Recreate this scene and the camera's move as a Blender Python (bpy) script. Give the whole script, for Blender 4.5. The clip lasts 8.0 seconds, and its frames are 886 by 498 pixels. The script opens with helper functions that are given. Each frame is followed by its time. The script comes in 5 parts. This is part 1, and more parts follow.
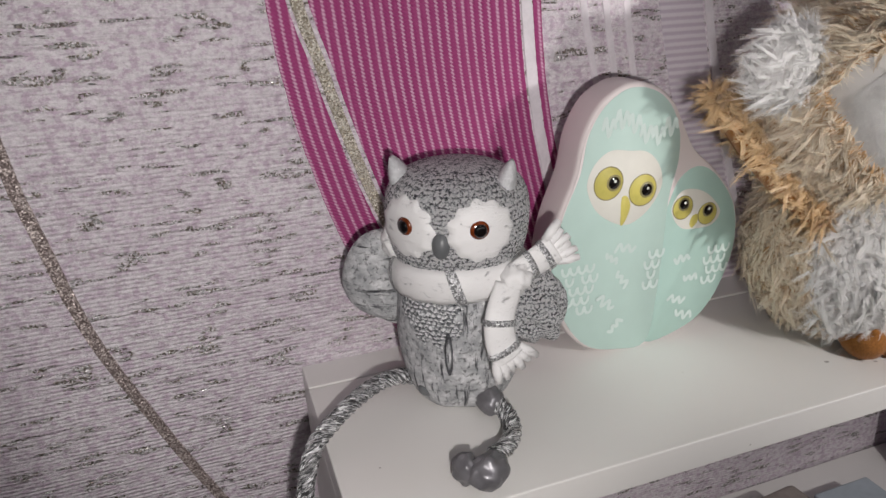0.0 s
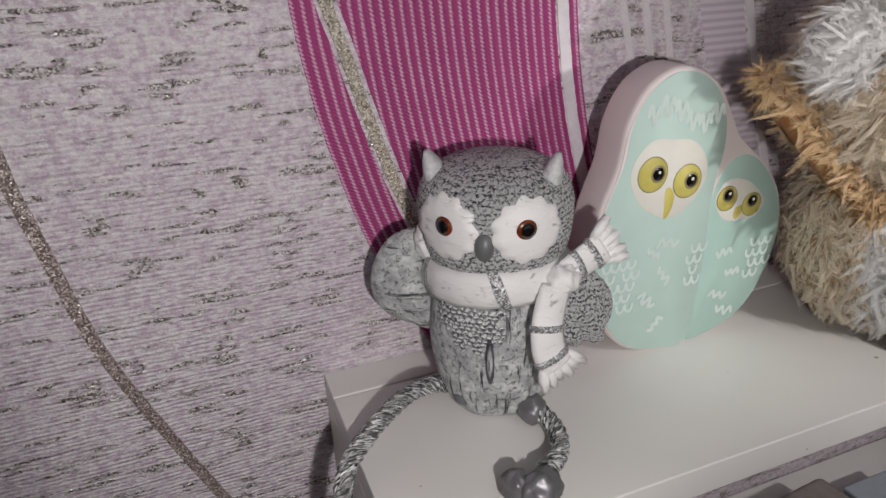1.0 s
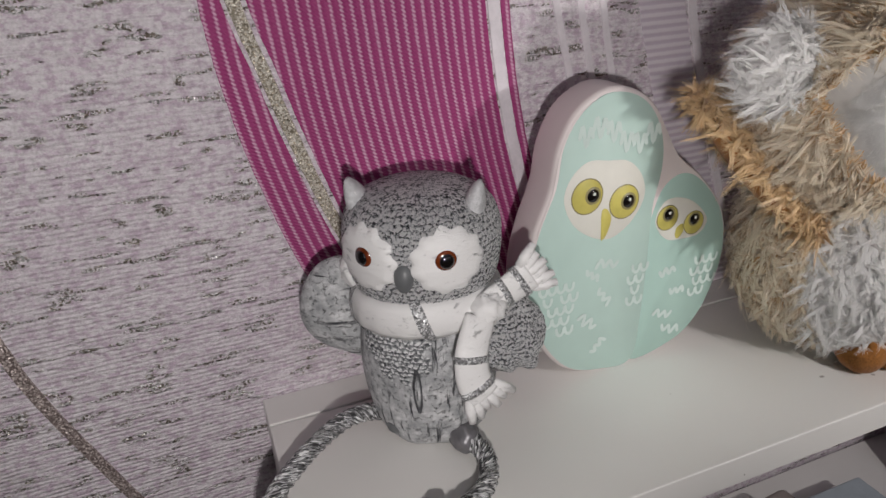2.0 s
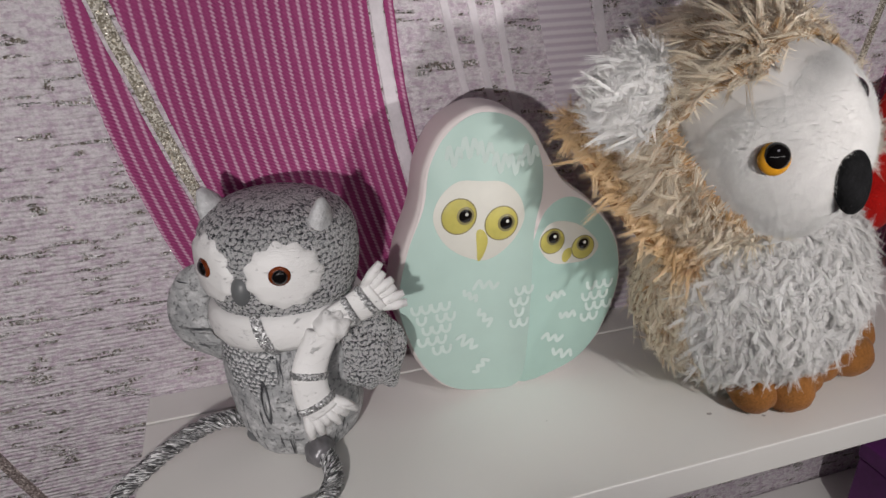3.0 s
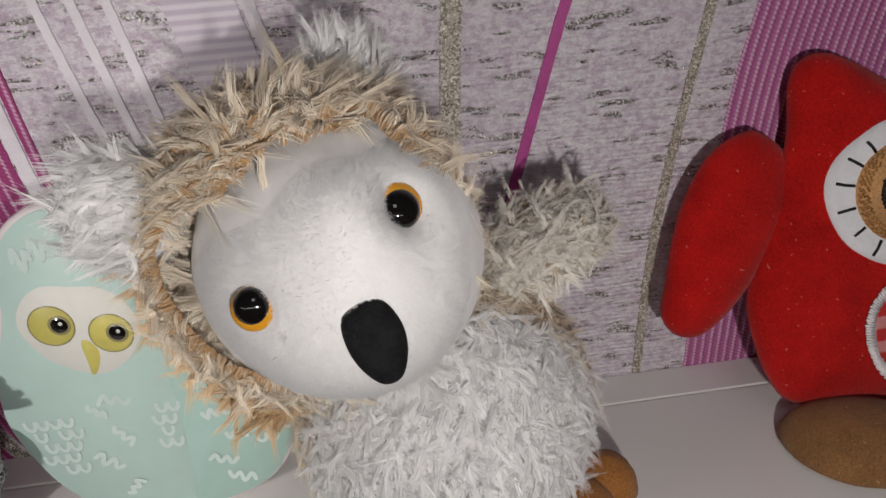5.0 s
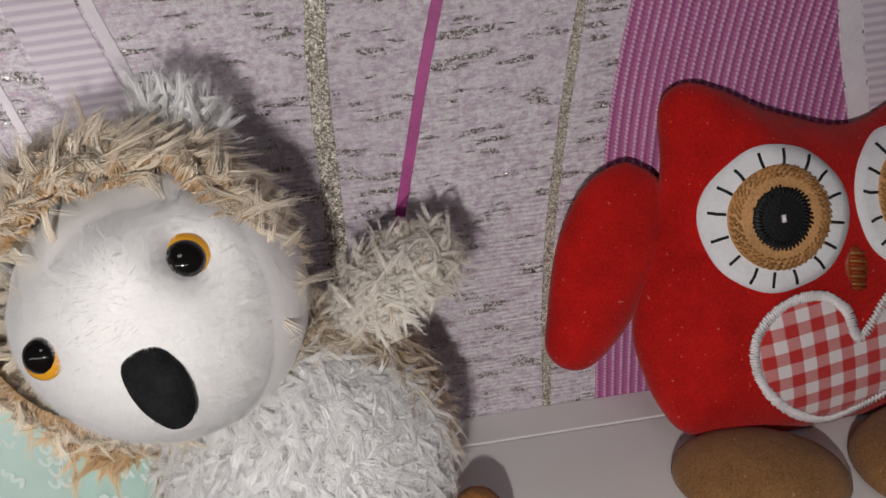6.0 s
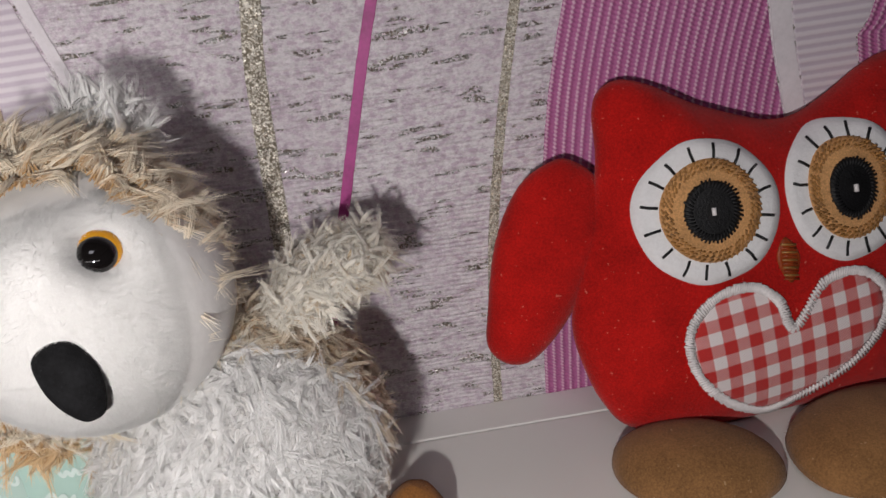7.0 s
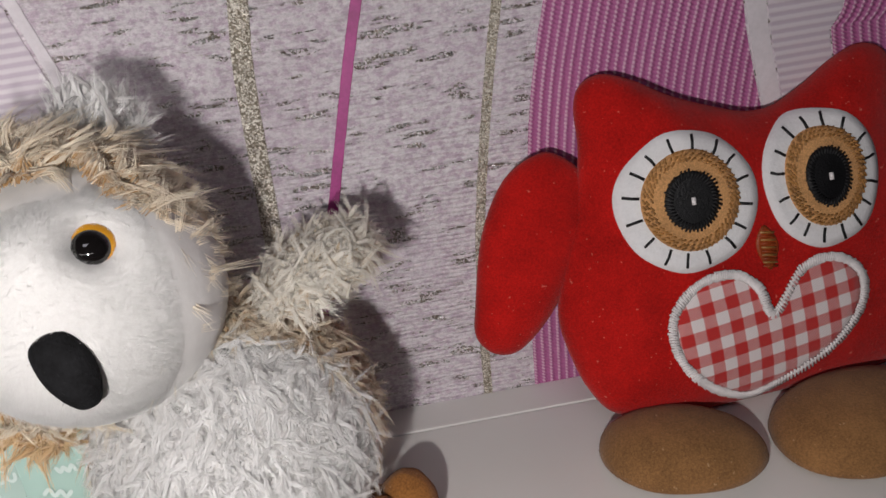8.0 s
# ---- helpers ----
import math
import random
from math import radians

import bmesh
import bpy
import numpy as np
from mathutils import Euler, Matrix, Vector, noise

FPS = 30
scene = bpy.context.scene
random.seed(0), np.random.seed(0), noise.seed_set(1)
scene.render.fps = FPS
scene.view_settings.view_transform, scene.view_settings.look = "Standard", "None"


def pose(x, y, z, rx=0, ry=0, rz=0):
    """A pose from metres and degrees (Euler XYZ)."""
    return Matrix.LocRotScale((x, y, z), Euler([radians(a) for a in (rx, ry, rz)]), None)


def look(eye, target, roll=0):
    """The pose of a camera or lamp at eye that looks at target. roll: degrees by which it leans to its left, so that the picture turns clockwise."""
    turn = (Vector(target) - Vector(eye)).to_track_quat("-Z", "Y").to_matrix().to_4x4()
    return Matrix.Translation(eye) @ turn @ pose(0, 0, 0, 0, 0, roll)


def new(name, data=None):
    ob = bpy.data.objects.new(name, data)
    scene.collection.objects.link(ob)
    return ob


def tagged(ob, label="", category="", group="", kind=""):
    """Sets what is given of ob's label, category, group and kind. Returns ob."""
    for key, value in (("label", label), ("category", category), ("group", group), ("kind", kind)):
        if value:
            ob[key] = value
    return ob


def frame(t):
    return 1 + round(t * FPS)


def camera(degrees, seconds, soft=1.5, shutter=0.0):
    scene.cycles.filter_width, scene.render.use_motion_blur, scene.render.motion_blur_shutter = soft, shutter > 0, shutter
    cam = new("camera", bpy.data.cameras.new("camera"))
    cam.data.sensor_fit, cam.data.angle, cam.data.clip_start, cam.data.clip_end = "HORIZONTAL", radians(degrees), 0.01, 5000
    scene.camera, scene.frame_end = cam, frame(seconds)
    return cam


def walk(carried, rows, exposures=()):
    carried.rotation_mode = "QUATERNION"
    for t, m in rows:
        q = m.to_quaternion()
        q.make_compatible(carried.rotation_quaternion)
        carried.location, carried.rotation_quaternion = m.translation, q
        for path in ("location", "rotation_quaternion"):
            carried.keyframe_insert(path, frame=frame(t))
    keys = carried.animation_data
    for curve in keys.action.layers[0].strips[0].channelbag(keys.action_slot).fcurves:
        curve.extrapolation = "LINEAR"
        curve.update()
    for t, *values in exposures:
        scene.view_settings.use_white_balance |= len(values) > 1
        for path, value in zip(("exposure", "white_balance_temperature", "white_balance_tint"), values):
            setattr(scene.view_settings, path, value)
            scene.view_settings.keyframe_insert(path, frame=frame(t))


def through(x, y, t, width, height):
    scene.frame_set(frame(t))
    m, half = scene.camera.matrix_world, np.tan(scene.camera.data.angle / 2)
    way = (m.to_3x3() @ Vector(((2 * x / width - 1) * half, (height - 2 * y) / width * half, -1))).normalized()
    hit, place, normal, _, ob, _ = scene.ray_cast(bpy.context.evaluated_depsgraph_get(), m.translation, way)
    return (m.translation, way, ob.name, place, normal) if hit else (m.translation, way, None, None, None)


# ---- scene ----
cam = camera(66.2, 8.0)
PATH = [
    (0, (-0.0289, 0.0087, 0.2046), (0.5715, 1.7495, -0.5758), -1.99),
    (0.5, (-0.0436, 0.0317, 0.2031), (0.5827, 1.7550, -0.5957), -2.28),
    (1, (-0.0431, 0.0394, 0.2030), (0.5951, 1.7459, -0.6221), -2.42),
    (1.2, (-0.0360, 0.0380, 0.2031), (0.5741, 1.7552, -0.6208), -3.00),
    (2.3, (0.0069, 0.0378, 0.2152), (0.6457, 1.7333, -0.6316), -3.14),
    (2.5, (0.0226, 0.0323, 0.2155), (0.6340, 1.7387, -0.6298), -2.45),
    (3, (0.0692, 0.0163, 0.2171), (0.5713, 1.7563, -0.6318), -1.87),
    (3.5, (0.1395, 0.0187, 0.2208), (0.4810, 1.7833, -0.6565), -3.19),
    (4, (0.2103, 0.0315, 0.2195), (0.4471, 1.8094, -0.6653), -4.34),
    (4.5, (0.2608, 0.0377, 0.2107), (0.4492, 1.8325, -0.6514), -4.71),
    (5, (0.2886, 0.0487, 0.2244), (0.4252, 1.8535, -0.6265), -5.12),
    (5.2, (0.3012, 0.0514, 0.2315), (0.4261, 1.8585, -0.6162), -5.24),
    (6.3, (0.3647, 0.0350, 0.2217), (0.3985, 1.8880, -0.5301), -8.34),
    (6.5, (0.3623, 0.0335, 0.2274), (0.4269, 1.8825, -0.5323), -7.97),
    (7, (0.3831, 0.0321, 0.2186), (0.4319, 1.8833, -0.5368), -8.60),
    (7.5, (0.3888, 0.0294, 0.2205), (0.4333, 1.8832, -0.5289), -9.01),
    (8, (0.3853, 0.0241, 0.2165), (0.4513, 1.8772, -0.5328), -9.31),
]
EXPOSE = [(0.0, 0.12), (1.0, 0.0), (2.5, -0.12), (3.0, -0.10), (3.5, 0.0), (4.2, -0.08), (5.0, -0.16), (6.5, 0.13), (7.5, 0.18), (8.0, 0.19)]
walk(cam, [(t, look(eye, target, roll)) for t, eye, target, roll in PATH], EXPOSE)

# ---- light: fixed stand-ins for the flash carried along the shelf, and an added weak fill from above ----
WALL = 0.34  # the papered wall's face
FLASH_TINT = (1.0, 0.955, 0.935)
# two fixed spots stand in for the one moving flash
for x, aim, half, watts in ((-0.024, 0.050, 36, 3.2), (0.318, 0.395, 48, 2.75)):
    flash = new("flash", bpy.data.lights.new("flash", "SPOT"))
    flash.data.energy, flash.data.shadow_soft_size, flash.data.color = watts, 0.006, FLASH_TINT
    flash.data.spot_size, flash.data.spot_blend = radians(2 * half), 0.6
    flash.matrix_world = look((x, -0.050, 0.188), (aim, WALL, 0.085))
# added fill strip, evens out the light between the two spots
strip = new("flash_fill", bpy.data.lights.new("flash_fill", "AREA"))
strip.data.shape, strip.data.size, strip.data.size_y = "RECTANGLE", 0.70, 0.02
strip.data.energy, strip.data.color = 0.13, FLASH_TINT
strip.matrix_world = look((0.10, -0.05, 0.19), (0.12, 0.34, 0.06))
# added unseen area light overhead, gives the room a weak ambient fill
room_fill = new("room_fill", bpy.data.lights.new("room_fill", "AREA"))
room_fill.data.size, room_fill.data.energy, room_fill.data.color = 0.5, 2.2, (0.93, 0.90, 1.0)
room_fill.matrix_world = look((0.3, -1.0, 1.55), (0.3, -0.9, 0.0))
sky = bpy.data.worlds.new("room_air")
scene.world = sky
sky.use_nodes = True
sky.node_tree.nodes["Background"].inputs["Color"].default_value = (0.05, 0.045, 0.055, 1)
sky.node_tree.nodes["Background"].inputs["Strength"].default_value = 0.5


# ---- material helpers ----
def N(t, kind, ins=None):
    n = t.nodes.new(kind)
    for k, v in (ins or {}).items():
        if isinstance(v, bpy.types.NodeSocket):
            t.links.new(v, n.inputs[k])
        else:
            n.inputs[k].default_value = v
    return n


def principled(name, color=(0.5, 0.5, 0.5), rough=0.5, metal=0.0, spec=0.5, sheen=0.0):
    m = bpy.data.materials.new(name)
    m.use_nodes = True
    t = m.node_tree
    b = t.nodes["Principled BSDF"]
    b.inputs["Base Color"].default_value = (*color, 1)
    b.inputs["Roughness"].default_value = rough
    b.inputs["Metallic"].default_value = metal
    b.inputs["Specular IOR Level"].default_value = spec
    b.inputs["Sheen Weight"].default_value = sheen
    return m, t, b


def coords(t, which="Object", scale=(1, 1, 1), rot=(0, 0, 0)):
    c = N(t, "ShaderNodeTexCoord")
    mp = N(t, "ShaderNodeMapping", {"Vector": c.outputs[which], "Scale": scale, "Rotation": rot})
    return mp.outputs[0]


def noise_tex(t, vec, scale, detail=3.0, rough=0.55):
    return N(t, "ShaderNodeTexNoise", {"Vector": vec, "Scale": scale, "Detail": detail, "Roughness": rough}).outputs[0]


def ramp(t, fac, *stops):
    r = N(t, "ShaderNodeValToRGB", {"Fac": fac})
    e = r.color_ramp.elements
    while len(e) < len(stops):
        e.new(0.5)
    for k, (p, c) in enumerate(stops):
        e[k].position = p
        e[k].color = (c, c, c, 1) if isinstance(c, (int, float)) else (*c, 1)
    return r.outputs[0]


def mixc(t, fac, a, b):
    n = N(t, "ShaderNodeMix")
    n.data_type = "RGBA"
    for k, v in ((0, fac), (6, a), (7, b)):
        if isinstance(v, bpy.types.NodeSocket):
            t.links.new(v, n.inputs[k])
        else:
            n.inputs[k].default_value = v if k == 0 else (*v, 1)
    return n.outputs[2]


def calc(t, op, a, b=0.0):
    n = N(t, "ShaderNodeMath", {0: a, 1: b})
    n.operation = op
    return n.outputs[0]


def bump(t, b, height, strength=0.5, distance=0.001):
    n = N(t, "ShaderNodeBump", {"Height": height, "Strength": strength, "Distance": distance})
    t.links.new(n.outputs[0], b.inputs["Normal"])


def split(t, vec):
    return N(t, "ShaderNodeSeparateXYZ", {0: vec}).outputs


def wave(t, x, period):
    """0 to 1, a sine over x."""
    n = N(t, "ShaderNodeMath", {0: calc(t, "SINE", calc(t, "MULTIPLY", x, 2 * math.pi / period)), 1: 0.5, 2: 0.5})
    n.operation = "MULTIPLY_ADD"
    return n.outputs[0]


def glitter(t, vec, scale):
    """Random brightness of small flakes, and their random tilt."""
    v = N(t, "ShaderNodeTexVoronoi", {"Vector": vec, "Scale": scale})
    return v.outputs["Color"], v.outputs["Distance"]


def sparkle(t, b, flake, fac, spread):
    """Tilts each flake its own way where fac is 1."""
    old = b.inputs["Normal"].links[0].from_socket
    off = N(t, "ShaderNodeVectorMath", {0: flake, 1: (0.5, 0.5, 0.5)})
    off.operation = "SUBTRACT"
    amount = calc(t, "MULTIPLY", fac, spread)
    sc = N(t, "ShaderNodeVectorMath", {0: off.outputs[0]})
    sc.operation = "SCALE"
    t.links.new(amount, sc.inputs["Scale"])
    add = N(t, "ShaderNodeVectorMath", {0: old, 1: sc.outputs[0]})
    nrm = N(t, "ShaderNodeVectorMath", {0: add.outputs[0]})
    nrm.operation = "NORMALIZE"
    t.links.new(nrm.outputs[0], b.inputs["Normal"])


def simple(name, color, rough=0.6, metal=0.0, spec=0.4, sheen=0.0, var=0.12, scale=180.0, relief=0.3, depth=0.0004):
    """A plain surface with two scales of variation and a fine relief."""
    m, t, b = principled(name, color, rough, metal, spec, sheen)
    v = coords(t)
    big, small = noise_tex(t, v, scale * 0.12, 2), noise_tex(t, v, scale, 4)
    f = calc(t, "ADD", calc(t, "MULTIPLY", big, 0.6), calc(t, "MULTIPLY", small, 0.4))
    lo, hi = [c * (1 - var) for c in color], [min(1, c * (1 + var)) for c in color]
    t.links.new(ramp(t, f, (0.35, tuple(lo)), (0.65, tuple(hi))), b.inputs["Base Color"])
    bump(t, b, small, relief, depth)
    return m


# ---- materials ----
def wallpaper_plain():
    """Lilac-white embossed paper: soft horizontal ridges, dull lilac blotches and short rows of silver glitter."""
    m, t, b = principled("wallpaper", (0.7, 0.64, 0.68), 0.6, 0, 0.35)
    v = coords(t)
    wob = noise_tex(t, coords(t, scale=(35, 35, 35)), 1.0, 2)
    x, y, z = split(t, v)
    zz = calc(t, "ADD", z, calc(t, "MULTIPLY", wob, 0.0022))
    torn = noise_tex(t, coords(t, scale=(90, 90, 420)), 1.0, 4, 0.65)
    ridge = calc(t, "MULTIPLY", wave(t, zz, 0.0023), ramp(t, torn, (0.38, 0.1), (0.58, 1.0)))
    blot = noise_tex(t, coords(t, scale=(230, 230, 330)), 1.0, 5, 0.7)
    large = noise_tex(t, v, 14, 3)
    base = mixc(t, ramp(t, blot, (0.46, 0.0), (0.60, 1.0)), (0.89, 0.835, 0.87), (0.66, 0.535, 0.635))
    base = mixc(t, ramp(t, large, (0.4, 0.0), (0.7, 0.35)), base, (0.72, 0.62, 0.70))
    line = noise_tex(t, coords(t, scale=(52, 52, 340)), 1.0, 2.5, 0.55)
    patch = noise_tex(t, coords(t, scale=(50, 50, 150)), 1.0, 0.0, 0.5)
    dash = calc(t, "MULTIPLY", ramp(t, line, (0.525, 0.0), (0.565, 1.0)), ramp(t, patch, (0.49, 0.0), (0.55, 1.0)))
    flake, dist = glitter(t, v, 1150)
    fl = split(t, flake)
    dash = calc(t, "MULTIPLY", dash, ramp(t, fl[0], (0.28, 0.0), (0.40, 1.0)))
    # near-white flakes hold the glitter's glints in their base colour
    col = mixc(t, calc(t, "MULTIPLY", dash, 0.92), base, mixc(t, ramp(t, fl[2], (0.42, 0.0), (0.52, 1.0)), (0.40, 0.35, 0.28), (0.98, 0.97, 0.94)))
    shade = ramp(t, noise_tex(t, coords(t, scale=(60, 60, 520)), 1.0, 3, 0.6), (0.58, 0.0), (0.70, 0.5))
    col = mixc(t, shade, col, (0.54, 0.46, 0.51))
    t.links.new(calc(t, "MULTIPLY", dash, 0.55), b.inputs["Metallic"])
    t.links.new(ramp(t, dash, (0.0, 0.58), (1.0, 0.22)), b.inputs["Roughness"])
    grain = noise_tex(t, coords(t, scale=(520, 520, 820)), 1.0, 4, 0.75)
    tint = N(t, "ShaderNodeVectorMath", {0: col, 1: ramp(t, grain, (0.32, 0.80), (0.62, 1.07))})
    tint.operation = "MULTIPLY"
    t.links.new(tint.outputs[0], b.inputs["Base Color"])
    ridge = calc(t, "ADD", calc(t, "MULTIPLY", ridge, 1.2), calc(t, "MULTIPLY", grain, 1.7))
    h = calc(t, "ADD", calc(t, "MULTIPLY", ridge, 0.5), calc(t, "ADD", calc(t, "MULTIPLY", blot, 1.1), calc(t, "MULTIPLY", dash, calc(t, "MULTIPLY", fl[1], 1.6))))
    bump(t, b, h, 1.0, 0.0010)
    sparkle(t, b, flake, dash, 0.95)
    return m


def ribbed_pink(name, deep, pale, period=0.0046):
    """Woven-looking ribs along the band: deep pink ground with pale beaded lines. UV in metres, u across."""
    m, t, b = principled(name, deep, 0.55, 0, 0.4)
    c = N(t, "ShaderNodeTexCoord")
    u, v, w = split(t, c.outputs["UV"])
    uu = calc(t, "ADD", u, calc(t, "MULTIPLY", wave(t, v, 0.0019), 0.00022))
    rib = wave(t, uu, period)
    bead = wave(t, calc(t, "ADD", v, calc(t, "MULTIPLY", u, 0.5)), 0.0019)
    grain = noise_tex(t, coords(t), 900, 3)
    f = calc(t, "ADD", calc(t, "MULTIPLY", rib, 0.8), calc(t, "ADD", calc(t, "MULTIPLY", bead, 0.24), calc(t, "MULTIPLY", grain, 0.42)))
    wear = noise_tex(t, coords(t), 40, 3)
    f = calc(t, "MULTIPLY", calc(t, "ADD", f, calc(t, "MULTIPLY", wear, 0.2)), 0.72)
    t.links.new(ramp(t, f, (0.66, deep), (0.82, tuple(0.5 * (p + q) for p, q in zip(deep, pale))), (0.93, pale)), b.inputs["Base Color"])
    h = calc(t, "ADD", calc(t, "MULTIPLY", rib, 1.0), calc(t, "ADD", calc(t, "MULTIPLY", bead, 0.5), calc(t, "MULTIPLY", grain, 0.7)))
    bump(t, b, h, 0.8, 0.0008)
    return m


def ribbed_lilac():
    m, t, b = principled("ribbed_lilac", (0.6, 0.54, 0.6), 0.6, 0, 0.35)
    x, y, z = split(t, coords(t))
    rib = wave(t, z, 0.0040)
    grain = noise_tex(t, coords(t), 600, 4)
    f = calc(t, "ADD", rib, calc(t, "MULTIPLY", grain, 0.4))
    t.links.new(ramp(t, f, (0.35, (0.56, 0.48, 0.56)), (1.0, (0.72, 0.66, 0.71))), b.inputs["Base Color"])
    bump(t, b, f, 0.6, 0.0007)
    return m


def glitter_band(name, dark, light, size=1500, spread=0.75, strands=None):
    m, t, b = principled(name, light, 0.35, 0.6, 0.5)
    v = coords(t)
    flake, dist = glitter(t, coords(t, "UV", strands) if strands else v, size)
    fl = split(t, flake)
    # glints painted in: a few flakes take the light colour, the rest stay dark
    t.links.new(mixc(t, ramp(t, fl[0], (0.40, 0.0), (0.88, 1.0)), dark, light), b.inputs["Base Color"])
    t.links.new(ramp(t, fl[1], (0.3, 0.0), (0.85, 0.55)), b.inputs["Metallic"])
    bump(t, b, calc(t, "ADD", fl[2], noise_tex(t, v, 700, 3)), 0.6, 0.0006)
    sparkle(t, b, flake, 1.0, spread)
    return m


def carved_scales(t):
    """Height of rows of overlapping round scales over UV in metres, each row staggered."""
    u, v, w = split(t, N(t, "ShaderNodeTexCoord").outputs["UV"])
    jog = noise_tex(t, coords(t), 240, 3, 0.6)
    row = calc(t, "ADD", calc(t, "MULTIPLY", v, 1 / 0.0023), calc(t, "MULTIPLY", calc(t, "SUBTRACT", jog, 0.5), 2.6))
    odd = calc(t, "MULTIPLY", calc(t, "MODULO", calc(t, "FLOOR", row), 2.0), 0.5)
    col = calc(t, "ADD", calc(t, "ADD", calc(t, "MULTIPLY", u, 1 / 0.0030), odd), calc(t, "MULTIPLY", jog, 2.4))
    fa = calc(t, "SUBTRACT", calc(t, "FRACT", col), 0.5)
    dome = calc(t, "SUBTRACT", 1.0, calc(t, "MULTIPLY", calc(t, "MULTIPLY", fa, fa), 3.4))
    return calc(t, "MULTIPLY", calc(t, "SUBTRACT", 1.0, calc(t, "FRACT", row)), dome)


def stone_feather(name="stone_feather"):
    """Painted resin: small overlapping scales, dark wash in the hollows and dry-brushed white on the crests."""
    m, t, b = principled(name, (0.4, 0.4, 0.42), 0.6, 0, 0.35)
    fine = noise_tex(t, coords(t), 800, 5, 0.75)
    f = calc(t, "ADD", calc(t, "MULTIPLY", carved_scales(t), 0.75), calc(t, "MULTIPLY", calc(t, "SUBTRACT", fine, 0.43), 3.0))
    t.links.new(ramp(t, f, (0.09, (0.014, 0.015, 0.02)), (0.21, (0.21, 0.22, 0.235)), (0.34, (0.52, 0.53, 0.55)), (0.52, (0.92, 0.91, 0.92))), b.inputs["Base Color"])
    bump(t, b, f, 1.0, 0.0012)
    return m


def stone_bark(name="stone_bark", feathers=True):
    """Painted resin carved like bark: long dark cracks down pale grey, scales under the scarf."""
    m, t, b = principled(name, (0.4, 0.4, 0.42), 0.6, 0, 0.35)
    c = N(t, "ShaderNodeTexCoord")
    mp = N(t, "ShaderNodeMapping", {"Vector": c.outputs["UV"], "Scale": (330, 42, 1)})
    crack = N(t, "ShaderNodeTexNoise", {"Vector": mp.outputs[0], "Scale": 1.0, "Detail": 4.0, "Roughness": 0.6}).outputs[0]
    mottle = noise_tex(t, coords(t), 160, 5, 0.65)
    fine = noise_tex(t, coords(t), 900, 3)
    cr = ramp(t, crack, (0.34, 0.0), (0.41, 1.0))
    cr = calc(t, "MULTIPLY", cr, ramp(t, noise_tex(t, coords(t), 420, 4, 0.7), (0.33, 0.35), (0.45, 1.0)))
    base = ramp(t, mottle, (0.30, (0.27, 0.275, 0.285)), (0.5, (0.44, 0.445, 0.455)), (0.68, (0.70, 0.70, 0.705)))
    col = mixc(t, cr, (0.06, 0.062, 0.07), base)
    h = calc(t, "ADD", cr, calc(t, "MULTIPLY", fine, 0.3))
    if feathers:
        f = calc(t, "ADD", calc(t, "MULTIPLY", carved_scales(t), 0.8), calc(t, "MULTIPLY", calc(t, "SUBTRACT", noise_tex(t, coords(t), 800, 5, 0.75), 0.42), 1.6))
        sc = ramp(t, f, (0.10, (0.03, 0.033, 0.04)), (0.36, (0.30, 0.31, 0.32)), (0.66, (0.84, 0.84, 0.85)))
        u, v, w = split(t, c.outputs["UV"])
        du, dv = calc(t, "MULTIPLY", calc(t, "SUBTRACT", u, 0.1470), 1 / 0.019), calc(t, "MULTIPLY", calc(t, "SUBTRACT", v, 0.064), 1 / 0.022)
        far = calc(t, "ADD", calc(t, "MULTIPLY", du, du), calc(t, "MULTIPLY", dv, dv))
        far = calc(t, "ADD", far, calc(t, "MULTIPLY", calc(t, "SUBTRACT", noise_tex(t, c.outputs["UV"], 130, 3), 0.5), 2.2))
        k = ramp(t, far, (0.75, 1.0), (0.95, 0.0))
        # one long eye-shaped slit down the front
        su, sv = calc(t, "MULTIPLY", calc(t, "SUBTRACT", u, 0.1570), 1 / 0.0021), calc(t, "MULTIPLY", calc(t, "SUBTRACT", v, 0.038), 1 / 0.0125)
        slit = calc(t, "ADD", calc(t, "MULTIPLY", su, su), calc(t, "MULTIPLY", sv, sv))
        col = mixc(t, k, col, sc)
        rim = ramp(t, slit, (0.25, 0.0), (0.5, 0.9), (0.9, 0.9), (1.0, 0.0))
        col = mixc(t, rim, col, (0.05, 0.052, 0.06))
        h = calc(t, "SUBTRACT", calc(t, "ADD", h, calc(t, "MULTIPLY", calc(t, "MULTIPLY", f, k), 0.8)), rim)
    t.links.new(col, b.inputs["Base Color"])
    bump(t, b, h, 0.9, 0.0009)
    return m


def washed_resin():
    """White painted resin with a thin grey wash left in streaks and pits."""
    m, t, b = principled("white_resin", (0.78, 0.77, 0.76), 0.5, 0, 0.4)
    streak = N(t, "ShaderNodeTexNoise", {"Vector": coords(t, scale=(160, 160, 420)), "Scale": 1.0, "Detail": 5.0, "Roughness": 0.65, "Distortion": 0.8}).outputs[0]
    pit = noise_tex(t, coords(t), 500, 3, 0.6)
    k = ramp(t, calc(t, "ADD", calc(t, "MULTIPLY", streak, 0.7), calc(t, "MULTIPLY", pit, 0.3)), (0.29, 0.0), (0.42, 1.0))
    t.links.new(mixc(t, k, (0.40, 0.40, 0.41), (0.80, 0.79, 0.785)), b.inputs["Base Color"])
    bump(t, b, calc(t, "ADD", k, streak), 0.8, 0.0006)
    return m


